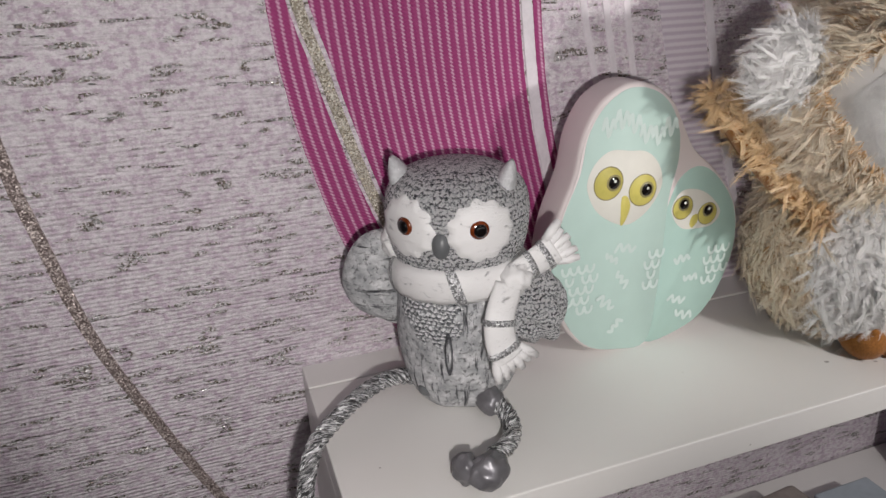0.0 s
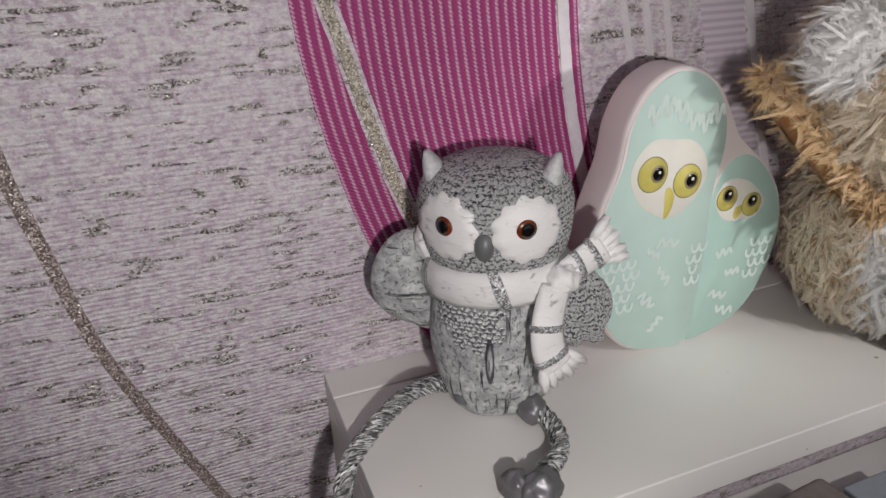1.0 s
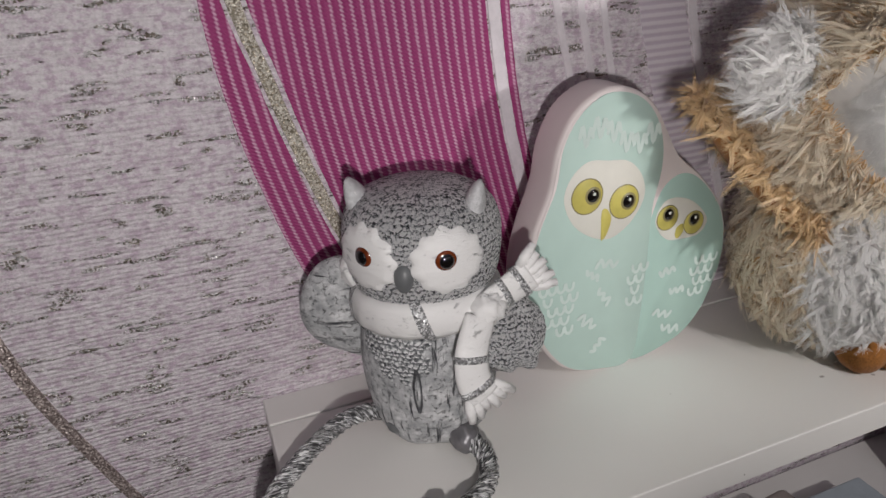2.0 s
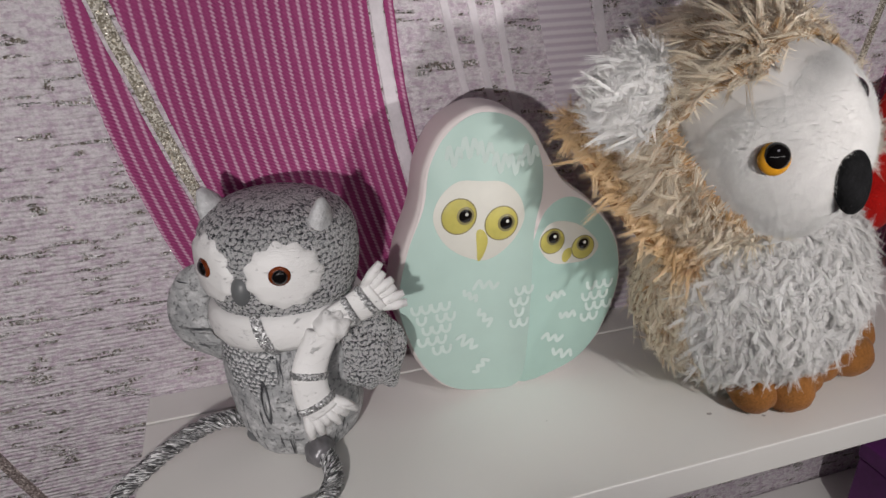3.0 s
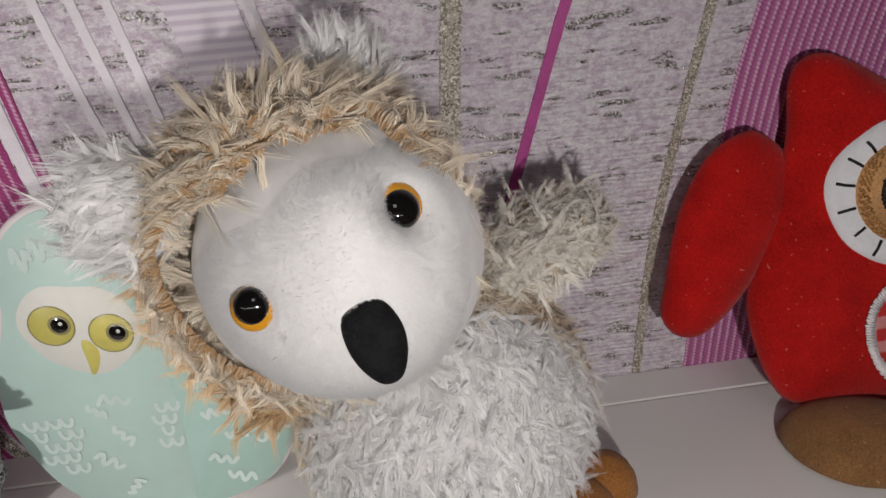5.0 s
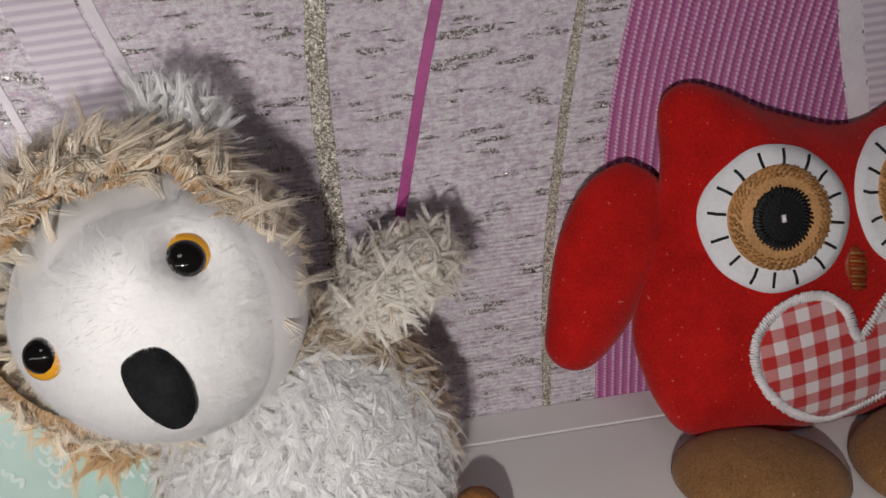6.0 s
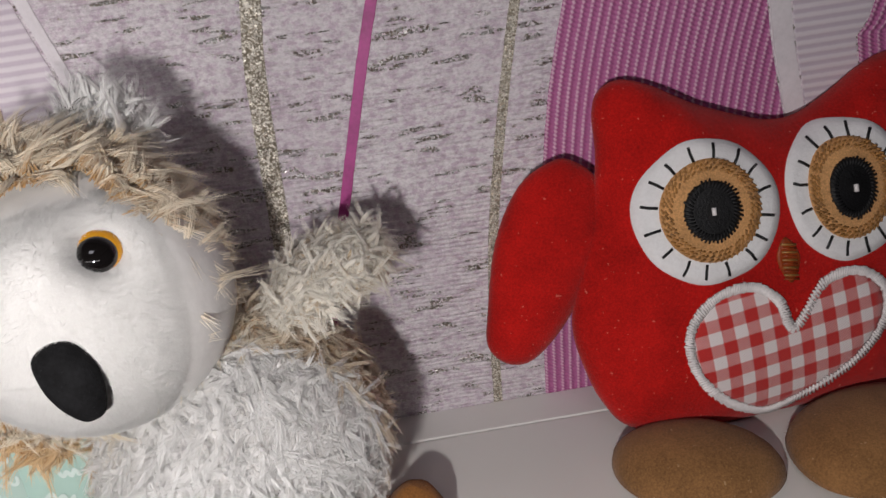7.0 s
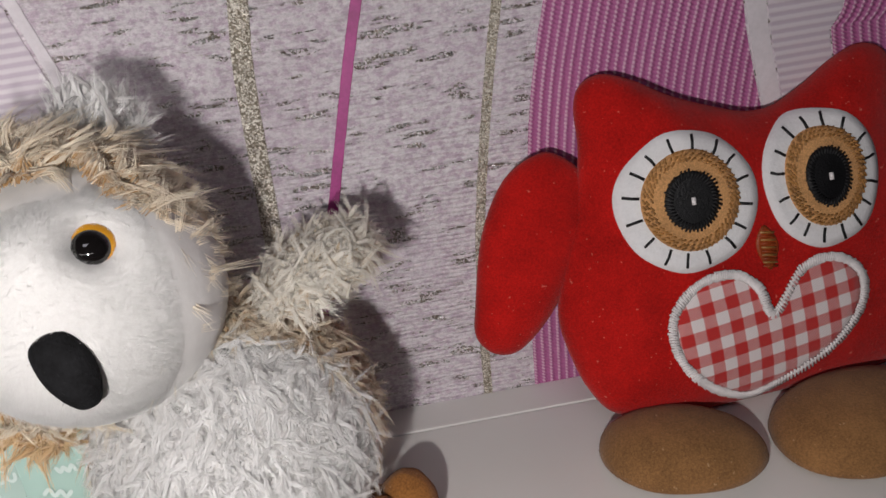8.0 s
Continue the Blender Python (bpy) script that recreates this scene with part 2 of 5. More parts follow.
def fur_mat(name, root, tip, var=0.25, rough=0.42, through=0.2):
    """Silky pile: colour runs from root to tip, each strand a little different."""
    m, t, b = principled(name, tip, rough, 0, 0.5, 0.25)
    c = N(t, "ShaderNodeTexCoord")
    u, v, w = split(t, c.outputs["UV"])
    g = N(t, "ShaderNodeNewGeometry").outputs["Random Per Island"]
    patch = noise_tex(t, coords(t), 55, 2)
    f = calc(t, "ADD", v, calc(t, "MULTIPLY", calc(t, "SUBTRACT", calc(t, "ADD", g, patch), 1.0), 0.8))
    col = ramp(t, f, (0.12, root), (0.66, tip))
    dark = calc(t, "SUBTRACT", 1.0, calc(t, "MULTIPLY", g, var))
    mul = N(t, "ShaderNodeVectorMath", {0: col, 1: dark})
    mul.operation = "MULTIPLY"
    t.links.new(mul.outputs[0], b.inputs["Base Color"])
    tr = N(t, "ShaderNodeBsdfTranslucent", {"Color": mul.outputs[0]})
    mx = N(t, "ShaderNodeMixShader", {0: through, 1: b.outputs[0], 2: tr.outputs[0]})
    t.links.new(mx.outputs[0], t.nodes["Material Output"].inputs["Surface"])
    return m


def gingham():
    """Red and white checked cotton with a visible weave."""
    m, t, b = principled("gingham", (0.7, 0.1, 0.1), 0.75, 0, 0.25, 0.2)
    x, y, z = split(t, coords(t, rot=(0, 0.12, 0)))
    P = 0.0117
    sx = ramp(t, wave(t, x, P), (0.47, 0.0), (0.53, 1.0))
    sz = ramp(t, wave(t, z, P), (0.47, 0.0), (0.53, 1.0))
    weave = wave(t, calc(t, "ADD", x, z), 0.0009)
    half = calc(t, "MULTIPLY", calc(t, "ADD", sx, sz), 0.5)
    f = calc(t, "ADD", half, calc(t, "MULTIPLY", calc(t, "SUBTRACT", weave, 0.5), 0.42))
    tone = ramp(t, f, (0.12, (0.80, 0.74, 0.74)), (0.42, (0.66, 0.30, 0.29)), (0.62, (0.55, 0.10, 0.095)), (0.88, (0.52, 0.022, 0.02)))
    t.links.new(tone, b.inputs["Base Color"])
    bump(t, b, calc(t, "ADD", weave, wave(t, calc(t, "SUBTRACT", x, z), 0.0009)), 0.35, 0.0003)
    return m


def fleece(name, color, fleck=(0.9, 0.5, 0.4), sheen=0.12):
    m, t, b = principled(name, color, 0.9, 0, 0.12, sheen)
    v = coords(t)
    n1, n2 = noise_tex(t, v, 1100, 4, 0.7), noise_tex(t, v, 60, 3)
    f = calc(t, "ADD", calc(t, "MULTIPLY", n1, 0.65), calc(t, "MULTIPLY", n2, 0.35))
    lo, hi = tuple(c * 0.62 for c in color), tuple(min(1, c * 1.3) for c in color)
    col = ramp(t, f, (0.36, lo), (0.62, hi))
    lint = noise_tex(t, v, 420, 2, 0.5)
    col = mixc(t, ramp(t, lint, (0.715, 0.0), (0.74, 0.55)), col, fleck)
    t.links.new(col, b.inputs["Base Color"])
    bump(t, b, f, 0.7, 0.0007)
    return m


def laminate():
    m, t, b = principled("white_laminate", (0.72, 0.70, 0.67), 0.32, 0, 0.45)
    v = coords(t)
    big, fine = noise_tex(t, v, 6, 3), noise_tex(t, v, 350, 3)
    col = mixc(t, ramp(t, big, (0.35, 0.0), (0.7, 1.0)), (0.80, 0.785, 0.76), (0.74, 0.72, 0.69))
    spot = noise_tex(t, v, 130, 1, 0.4)
    col = mixc(t, ramp(t, spot, (0.79, 0.0), (0.80, 0.7)), col, (0.2, 0.17, 0.15))
    t.links.new(col, b.inputs["Base Color"])
    t.links.new(ramp(t, noise_tex(t, v, 25, 4), (0.3, 0.28), (0.7, 0.42)), b.inputs["Roughness"])
    bump(t, b, fine, 0.12, 0.0003)
    return m


M_WALL, M_LILAC, M_LAM = wallpaper_plain(), ribbed_lilac(), laminate()
M_PINK = ribbed_pink("ribbed_pink", (0.37, 0.05, 0.19), (0.72, 0.42, 0.58))
M_PINK2 = ribbed_pink("ribbed_rose", (0.47, 0.13, 0.32), (0.80, 0.50, 0.66), 0.0043)
M_THINPINK = simple("pink_line", (0.42, 0.055, 0.25), 0.5, var=0.2, scale=700, relief=0.6)
M_WHITELINE = simple("white_line", (0.74, 0.69, 0.73), 0.55, var=0.08, scale=500, relief=0.5)
M_GOLD = glitter_band("gold_glitter", (0.29, 0.25, 0.19), (0.90, 0.85, 0.76))
M_BROWNGL = glitter_band("bronze_glitter", (0.24, 0.19, 0.18), (0.60, 0.52, 0.49))
M_ROOM = simple("room_paint", (0.45, 0.43, 0.45), 0.8, scale=30)
M_FLOOR = simple("room_floor", (0.25, 0.18, 0.13), 0.5, scale=30, var=0.3)
M_FEATHER, M_BARK, M_BARKWING = stone_feather(), stone_bark(), stone_bark("stone_wing", False)
M_PLASTER = washed_resin()
M_SILVER = glitter_band("silver_glitter", (0.22, 0.22, 0.225), (0.80, 0.80, 0.81))
M_EAR = simple("ear_resin", (0.44, 0.44, 0.45), 0.6, var=0.4, scale=400, relief=0.9, depth=0.0008)
M_BEAKGREY = simple("grey_resin", (0.13, 0.135, 0.14), 0.4, var=0.2)
M_ROPE = glitter_band("silver_cord", (0.06, 0.06, 0.062), (0.95, 0.95, 0.96), 1.0, 0.95, (620, 2600, 1))
M_BOOT = simple("pewter", (0.16, 0.155, 0.165), 0.38, 0.35, 0.5, var=0.35, scale=150)
M_AMBER = simple("amber_eye", (0.13, 0.026, 0.007), 0.12, 0, 0.7, var=0.5, scale=500, relief=0.0)
M_BLACK = simple("black_gloss", (0.006, 0.005, 0.005), 0.06, 0, 0.8, var=0.1, relief=0.0)
M_TIN = simple("tin_cream", (0.72, 0.655, 0.645), 0.46, 0, 0.3, var=0.05, scale=40, relief=0.05)
M_MINT = simple("tin_mint", (0.455, 0.60, 0.55), 0.46, 0, 0.3, var=0.05, scale=60, relief=0.05)
M_MINT2 = simple("tin_mint_deep", (0.385, 0.545, 0.49), 0.46, 0, 0.3, var=0.05, scale=60, relief=0.05)
M_PALE = simple("tin_pale_mint", (0.555, 0.655, 0.62), 0.3, 0, 0.5, var=0.05, relief=0.05)
M_TINWHITE = simple("tin_white", (0.68, 0.67, 0.61), 0.46, 0, 0.3, var=0.04, relief=0.05)
M_YELLOW = simple("tin_yellow", (0.52, 0.46, 0.12), 0.46, 0, 0.3, var=0.15, scale=200, relief=0.05)
M_OLIVE = simple("tin_olive", (0.24, 0.21, 0.10), 0.35, var=0.2, relief=0.05)
M_FURTAN = fur_mat("tan_pile", (0.53, 0.32, 0.14), (0.97, 0.87, 0.71), 0.15, 0.36)
M_FURWING = fur_mat("brown_tan_pile", (0.40, 0.20, 0.065), (0.88, 0.65, 0.38), 0.22, 0.36)
M_FURWHITE = fur_mat("white_pile", (0.84, 0.81, 0.78), (0.98, 0.97, 0.96), 0.12, 0.33)
M_FURGREY = fur_mat("grey_pile", (0.55, 0.42, 0.27), (0.94, 0.90, 0.82), 0.15)
M_FACE = fur_mat("face_plush", (0.80, 0.785, 0.77), (0.88, 0.87, 0.855), 0.0, 0.9, 0.04)
M_REDFUZZ = fur_mat("red_nap", (0.34, 0.005, 0.004), (0.50, 0.012, 0.009), 0.3, 0.85)
M_PADFUZZ = fur_mat("brown_nap", (0.22, 0.105, 0.04), (0.34, 0.18, 0.075), 0.3, 0.85)
M_SUEDEFUZZ = fur_mat("suede_nap", (0.27, 0.11, 0.03), (0.36, 0.165, 0.055), 0.3, 0.85)
M_BLACKFUZZ = fur_mat("black_nap", (0.006, 0.006, 0.007), (0.02, 0.02, 0.022), 0.3, 0.85)
M_FELTFACE = simple("face_cloth", (0.78, 0.765, 0.75), 0.95, spec=0.1, sheen=0.25, var=0.03, scale=420, relief=0.25, depth=0.0004)
M_TANCLOTH = simple("tan_cloth", (0.74, 0.64, 0.52), 0.9, sheen=0.2, var=0.25, scale=300)
M_SUEDE = fleece("brown_suede", (0.30, 0.125, 0.035), (0.5, 0.3, 0.15))
M_ORANGE = simple("orange_iris", (0.72, 0.33, 0.02), 0.25, spec=0.6, var=0.12, relief=0.05)
M_BLACKFELT = simple("black_felt", (0.008, 0.008, 0.009), 0.85, spec=0.2, var=0.6, scale=800, relief=0.8, depth=0.0006)
M_RED = fleece("red_fleece", (0.44, 0.008, 0.006), (0.75, 0.22, 0.16))
M_WHITEFELT = simple("white_felt", (0.80, 0.79, 0.80), 0.9, spec=0.15, sheen=0.1, var=0.07, scale=700, relief=0.6)
M_BROWNFELT = fleece("caramel_felt", (0.58, 0.31, 0.13), (0.6, 0.4, 0.2))
M_THREAD = simple("gold_thread", (0.36, 0.17, 0.045), 0.4, spec=0.6, var=0.4, scale=900, relief=0.8)
M_BLACKTHREAD = simple("black_thread", (0.005, 0.005, 0.006), 0.5, var=0.5, scale=900, relief=0.8)
M_WHITETHREAD = simple("white_thread", (0.78, 0.74, 0.74), 0.4, spec=0.6, var=0.2, scale=700, relief=0.8)
M_REDTHREAD = simple("rust_thread", (0.30, 0.05, 0.01), 0.45, var=0.4, scale=900, relief=0.8)
M_PADFELT = fleece("brown_felt", (0.25, 0.125, 0.048), (0.55, 0.36, 0.2))
M_GINGHAM = gingham()
M_VIOLET = simple("violet_card", (0.14, 0.03, 0.16), 0.5, var=0.2)
M_BLUEGREY = simple("bluegrey_card", (0.42, 0.47, 0.52), 0.5, var=0.1)
M_TAUPE = simple("taupe_cloth", (0.30, 0.26, 0.24), 0.9, var=0.25)


# ---- geometry helpers: each gives (verts, faces) ----
def part(name, geo, material, parent=None, label="", smooth=True, uvs=None):
    me = bpy.data.meshes.new(name)
    verts, faces = geo
    me.from_pydata([tuple(v) for v in verts], [], [tuple(f) for f in faces])
    if uvs is not None:
        lay = me.uv_layers.new(name="UVMap")
        idx = np.empty(len(me.loops), dtype=np.int32)
        me.loops.foreach_get("vertex_index", idx)
        lay.data.foreach_set("uv", np.asarray(uvs, dtype=np.float32)[idx].ravel())
    if smooth:
        me.polygons.foreach_set("use_smooth", np.ones(len(me.polygons), dtype=bool))
    me.materials.append(material)
    me.update()
    ob = new(name, me)
    if parent:
        ob.parent = parent
    if label:
        tagged(ob, label)
    return ob


def thing(name, m, label, category, group="", kind=""):
    ob = new(name)
    ob.empty_display_size = 0.01
    ob.matrix_world = m
    return tagged(ob, label, category, group, kind)


def tf(m, geo):
    return [m @ Vector(v) for v in geo[0]], geo[1]


def join(*geos):
    V, F = [], []
    for v, f in geos:
        k = len(V)
        V += [tuple(p) for p in v]
        F += [tuple(i + k for i in q) for q in f]
    return V, F


def box(x0, x1, y0, y1, z0, z1, bev=0.0):
    bm = bmesh.new()
    bmesh.ops.create_cube(bm, size=1.0)
    for v in bm.verts:
        v.co = ((x0 + x1) / 2 + v.co.x * (x1 - x0), (y0 + y1) / 2 + v.co.y * (y1 - y0), (z0 + z1) / 2 + v.co.z * (z1 - z0))
    if bev:
        bmesh.ops.bevel(bm, geom=bm.edges[:], offset=bev, segments=3, affect="EDGES", profile=0.5)
    bm.verts.index_update()
    geo = [tuple(v.co) for v in bm.verts], [tuple(v.index for v in f.verts) for f in bm.faces]
    bm.free()
    return geo


def ell(c, r, rot=(0, 0, 0), nu=28, nv=16, lump=0.0, seed=0):
    R = Euler([radians(a) for a in rot]).to_matrix()
    V, F = [], []
    for j in range(nv + 1):
        th = math.pi * j / nv
        for i in range(nu):
            ph = 2 * math.pi * i / nu
            d = Vector((math.sin(th) * math.cos(ph), math.sin(th) * math.sin(ph), math.cos(th)))
            k = 1 + lump * noise.noise(d * 2.2 + Vector((seed, 0, 0))) if lump else 1
            V.append(Vector(c) + R @ Vector((d.x * r[0] * k, d.y * r[1] * k, d.z * r[2] * k)))
    for j in range(nv):
        for i in range(nu):
            a, b = j * nu + i, j * nu + (i + 1) % nu
            F.append((a, a + nu, b + nu, b))
    return V, F


def spline(pts, per=6, closed=False):
    """Smooth curve through the points (Catmull-Rom)."""
    P = [Vector(p) for p in pts]
    n, out = len(P), []
    for i in range(n if closed else n - 1):
        if closed:
            a, b, c, d = P[i - 1], P[i], P[(i + 1) % n], P[(i + 2) % n]
        else:
            a, b, c, d = P[max(i - 1, 0)], P[i], P[i + 1], P[min(i + 2, n - 1)]
        for k in range(per):
            t = k / per
            out.append(0.5 * (2 * b + (c - a) * t + (2 * a - 5 * b + 4 * c - d) * t * t + (3 * b - a - 3 * c + d) * t ** 3))
    if not closed:
        out.append(P[-1])
    return out


def frames(P, ref=None):
    """Side and up directions along a path, turning as little as possible."""
    T = [(P[min(i + 1, len(P) - 1)] - P[max(i - 1, 0)]).normalized() for i in range(len(P))]
    ref = Vector(ref) if ref else Vector((0, 0, 1)) if abs(T[0].z) < 0.9 else Vector((1, 0, 0))
    S = []
    for t in T:
        s = ref - t * ref.dot(t)
        s.normalize()
        S.append(s)
        ref = s
    return T, S


def tube(P, r, n=8, flat=1.0, closed=False, uv=False, ref=None):
    """A tube along P; r a number or one a point; flat squeezes it along its side direction."""
    P = [Vector(p) for p in P]
    T, S = frames(P, ref)
    rs = r if isinstance(r, (list, tuple)) else [r] * len(P)
    V, F, U, run = [], [], [], 0.0
    for k, p in enumerate(P):
        run += (p - P[k - 1]).length if k else 0.0
        b = T[k].cross(S[k])
        for i in range(n):
            a = 2 * math.pi * i / n
            V.append(p + S[k] * (math.cos(a) * rs[k] * flat) + b * (math.sin(a) * rs[k]))
            U.append((run, a * rs[k]))
    m = len(P)
    for k in range(m if closed else m - 1):
        for i in range(n):
            a, b = k * n + i, k * n + (i + 1) % n
            c, d = ((k + 1) % m) * n + i, ((k + 1) % m) * n + (i + 1) % n
            F.append((a, b, d, c))
    if not closed:
        F.append(tuple(range(n - 1, -1, -1)))
        F.append(tuple((m - 1) * n + i for i in range(n)))
    return (V, F, U) if uv else (V, F)


def cord(P, r, pitch, strands=3, n=7):
    """A cord of twisted strands along P: verts, faces, uvs."""
    P = [Vector(p) for p in P]
    T, S = frames(P)
    V, F, U = [], [], []
    for s in range(strands):
        line, run = [], 0.0
        for k, p in enumerate(P):
            run += (p - P[k - 1]).length if k else 0.0
            a = 2 * math.pi * (run / pitch + s / strands)
            line.append(p + (S[k] * math.cos(a) + T[k].cross(S[k]) * math.sin(a)) * r * 0.5)
        v, f, u = tube(line, r * 0.49, n, uv=True)
        k = len(V)
        V += v
        F += [tuple(i + k for i in q) for q in f]
        U += u
    return V, F, U


def centre(out):
    return sum((Vector((p[0], p[1])) for p in out), Vector((0, 0))) / len(out)


def puff(out, front, back, rings=8, power=2.2, mid=None):
    """A stuffed pad: the outline (u, v) lies in the plane y = 0, swelling to y = -front and y = back."""
    c = Vector(mid) if mid else centre(out)
    n = len(out)
    V, F = [], []
    levels = [(math.sin(math.pi / 2 * k / rings)) for k in range(1, rings + 1)]

    def side(h):
        rows = []
        for q in levels:
            y = h * (1 - q ** power) ** 0.5 if q < 1 else 0.0
            rows.append([(c.x + (p[0] - c.x) * q, y, c.y + (p[1] - c.y) * q) for p in out])
        return rows
    rows = side(-front)
    V.append((c.x, -front, c.y))
    for row in rows:
        V += row
    F += [(0, 1 + i, 1 + (i + 1) % n) for i in range(n)]
    for k in range(rings - 1):
        F += [(1 + k * n + i, 1 + (k + 1) * n + i, 1 + (k + 1) * n + (i + 1) % n, 1 + k * n + (i + 1) % n) for i in range(n)]
    rim = 1 + (rings - 1) * n
    brows = side(back)[:-1][::-1]
    prev = rim
    for row in brows:
        k = len(V)
        V += row
        F += [(prev + i, k + i, k + (i + 1) % n, prev + (i + 1) % n) for i in range(n)]
        prev = k
    V.append((c.x, back, c.y))
    F += [(prev + i, len(V) - 1, prev + (i + 1) % n) for i in range(n)]
    return V, F


def swell(out, front, power=2.2, mid=None):
    """Height of the front of puff() over a point (u, v)."""
    c = Vector(mid) if mid else centre(out)
    ang = [math.atan2(p[1] - c.y, p[0] - c.x) for p in out]
    rad = [math.hypot(p[0] - c.x, p[1] - c.y) for p in out]

    def h(u, v):
        a, d = math.atan2(v - c.y, u - c.x), math.hypot(u - c.x, v - c.y)
        n = len(out)
        for i in range(n):
            j = (i + 1) % n
            span = (ang[j] - ang[i] + math.pi) % (2 * math.pi) - math.pi
            off = (a - ang[i] + math.pi) % (2 * math.pi) - math.pi
            if span and 0 <= off / span <= 1 and abs(span) < 1:
                R = rad[i] + (rad[j] - rad[i]) * off / span
                q = min(d / R, 0.999)
                return front * (1 - q ** power) ** 0.5
        return front
    return h


def slab(out, y0, y1, bev=0.002, steps=3):
    """An outline (x, z) made solid from y0 (front) to y1 (back), with rounded rims."""
    c, n = centre(out), len(out)

    def inset(d):
        res = []
        for p in out:
            v = Vector((p[0], p[1])) - c
            res.append(c + v * max(0.0, 1 - d / max(v.length, 1e-6)))
        return res
    rows = [(y0 + bev * (1 - math.cos(math.pi / 2 * k / steps)), inset(bev * (1 - math.sin(math.pi / 2 * k / steps)))) for k in range(steps + 1)]
    rows += [(y1 - bev * (1 - math.cos(math.pi / 2 * k / steps)), inset(bev * (1 - math.sin(math.pi / 2 * k / steps)))) for k in range(steps, -1, -1)]
    V = [(c.x, y0, c.y)]
    for y, r in rows:
        V += [(p.x, y, p.y) for p in r]
    F = [(0, 1 + (i + 1) % n, 1 + i) for i in range(n)]
    for k in range(len(rows) - 1):
        F += [(1 + k * n + i, 1 + k * n + (i + 1) % n, 1 + (k + 1) * n + (i + 1) % n, 1 + (k + 1) * n + i) for i in range(n)]
    V.append((c.x, y1, c.y))
    e = 1 + (len(rows) - 1) * n
    F += [(len(V) - 1, e + i, e + (i + 1) % n) for i in range(n)]
    return V, F


def oval(cx, cz, rx, rz, tilt=0.0, n=40):
    c, s = math.cos(radians(tilt)), math.sin(radians(tilt))
    return [(cx + c * rx * math.cos(a) - s * rz * math.sin(a), cz + s * rx * math.cos(a) + c * rz * math.sin(a)) for a in (2 * math.pi * k / n for k in range(n))]


# ---- setting: papered wall, room, shelf unit ----
wall = tagged(part("wall_north", box(-1.6, 2.4, WALL, WALL + 0.12, -0.9, 1.6), M_WALL, smooth=False),
              "lilac-white embossed wallpaper with silver glitter dashes", "wall", kind="structure")
for nm, b in (("wall_south", (-1.6, 2.4, -2.62, -2.5, -0.9, 1.6)), ("wall_west", (-1.72, -1.6, -2.62, 0.46, -0.9, 1.6)), ("wall_east", (2.4, 2.52, -2.62, 0.46, -0.9, 1.6))):
    tagged(part(nm, box(*b), M_ROOM, smooth=False), "plain painted room wall", "wall", kind="structure")
tagged(part("ceiling", box(-1.72, 2.52, -2.62, 0.46, 1.6, 1.7), M_ROOM, smooth=False), "plain painted ceiling", "ceiling", kind="structure")
tagged(part("floor", box(-1.72, 2.52, -2.62, 0.46, -1.0, -0.9), M_FLOOR, smooth=False), "brown room floor", "floor", kind="structure")


def band(name, left, right, material, label, proud=0.0005, follow=None):
    """A printed, embossed band of the paper between two curves x(z), given as (z, x) points."""
    zs = [p[0] for p in left] + [p[0] for p in right]
    z0, z1, n = max(-0.16, min(zs)), max(zs), 90
    lz, lx = zip(*sorted(left))
    rz, rx = zip(*sorted(right))
    fz, fx = zip(*sorted(follow)) if follow else (lz, lx)
    V, F, U, run = [], [], [], 0.0
    for k in range(n + 1):
        z = z0 + (z1 - z0) * k / n
        a, b, f = np.interp(z, lz, lx), np.interp(z, rz, rx), np.interp(z, fz, fx)
        rag = 0.0004 * noise.noise((0, 0, z * 400)), 0.0004 * noise.noise((9, 0, z * 400))
        a, b = a + rag[0], b + rag[1]
        for x, y in ((a, WALL + 0.0005), (a + 0.0004, WALL - proud), (b - 0.0004, WALL - proud), (b, WALL + 0.0005)):
            V.append((x, y, z))
            U.append((x - f, z))
        if k:
            i = 4 * (k - 1)
            F += [(i + j, i + j + 1, i + j + 5, i + j + 4) for j in range(3)]
    return part(name, (V, F), material, wall, label, smooth=False, uvs=U)


def smooth_edge(pts):
    return [(p.x, p.y) for p in spline([(z, x, 0) for z, x in pts], 8)]


pinkL = smooth_edge([(0.30, 0.000), (0.19, 0.003), (0.145, 0.008), (0.112, 0.015), (0.074, 0.026), (0.03, 0.044), (-0.02, 0.070)])
goldC = smooth_edge([(0.30, -0.006), (0.19, 0.019), (0.165, 0.026), (0.129, 0.036), (0.087, 0.050), (0.03, 0.074), (-0.02, 0.100)])
pinkR = smooth_edge([(0.30, 0.124), (0.19, 0.1305), (0.13, 0.1375), (0.07, 0.152), (-0.02, 0.18)])


def shift(edge, d):
    return [(z, x + d) for z, x in edge]


band("pink_band", shift(pinkL, 0.002), shift(goldC, -0.0045), M_PINK, "deep pink ribbed band edge")
band("pink_band", shift(goldC, 0.0050), pinkR, M_PINK, "broad deep pink ribbed band", follow=pinkR)
band("gold_line", shift(goldC, -0.0032), shift(goldC, 0.0032), M_GOLD, "silvery gold glitter line", 0.0008)
band("pale_line", shift(pinkL, 0.0012), shift(pinkL, 0.002), M_WHITELINE, "", 0.0004)
band("pale_line", shift(pinkR, 0.0004), shift(pinkR, 0.0070), M_WHITELINE, "", 0.0007)
band("pink_line", shift(pinkR, 0.0072), shift(pinkR, 0.0122), M_PINK, "", 0.0006, follow=pinkR)
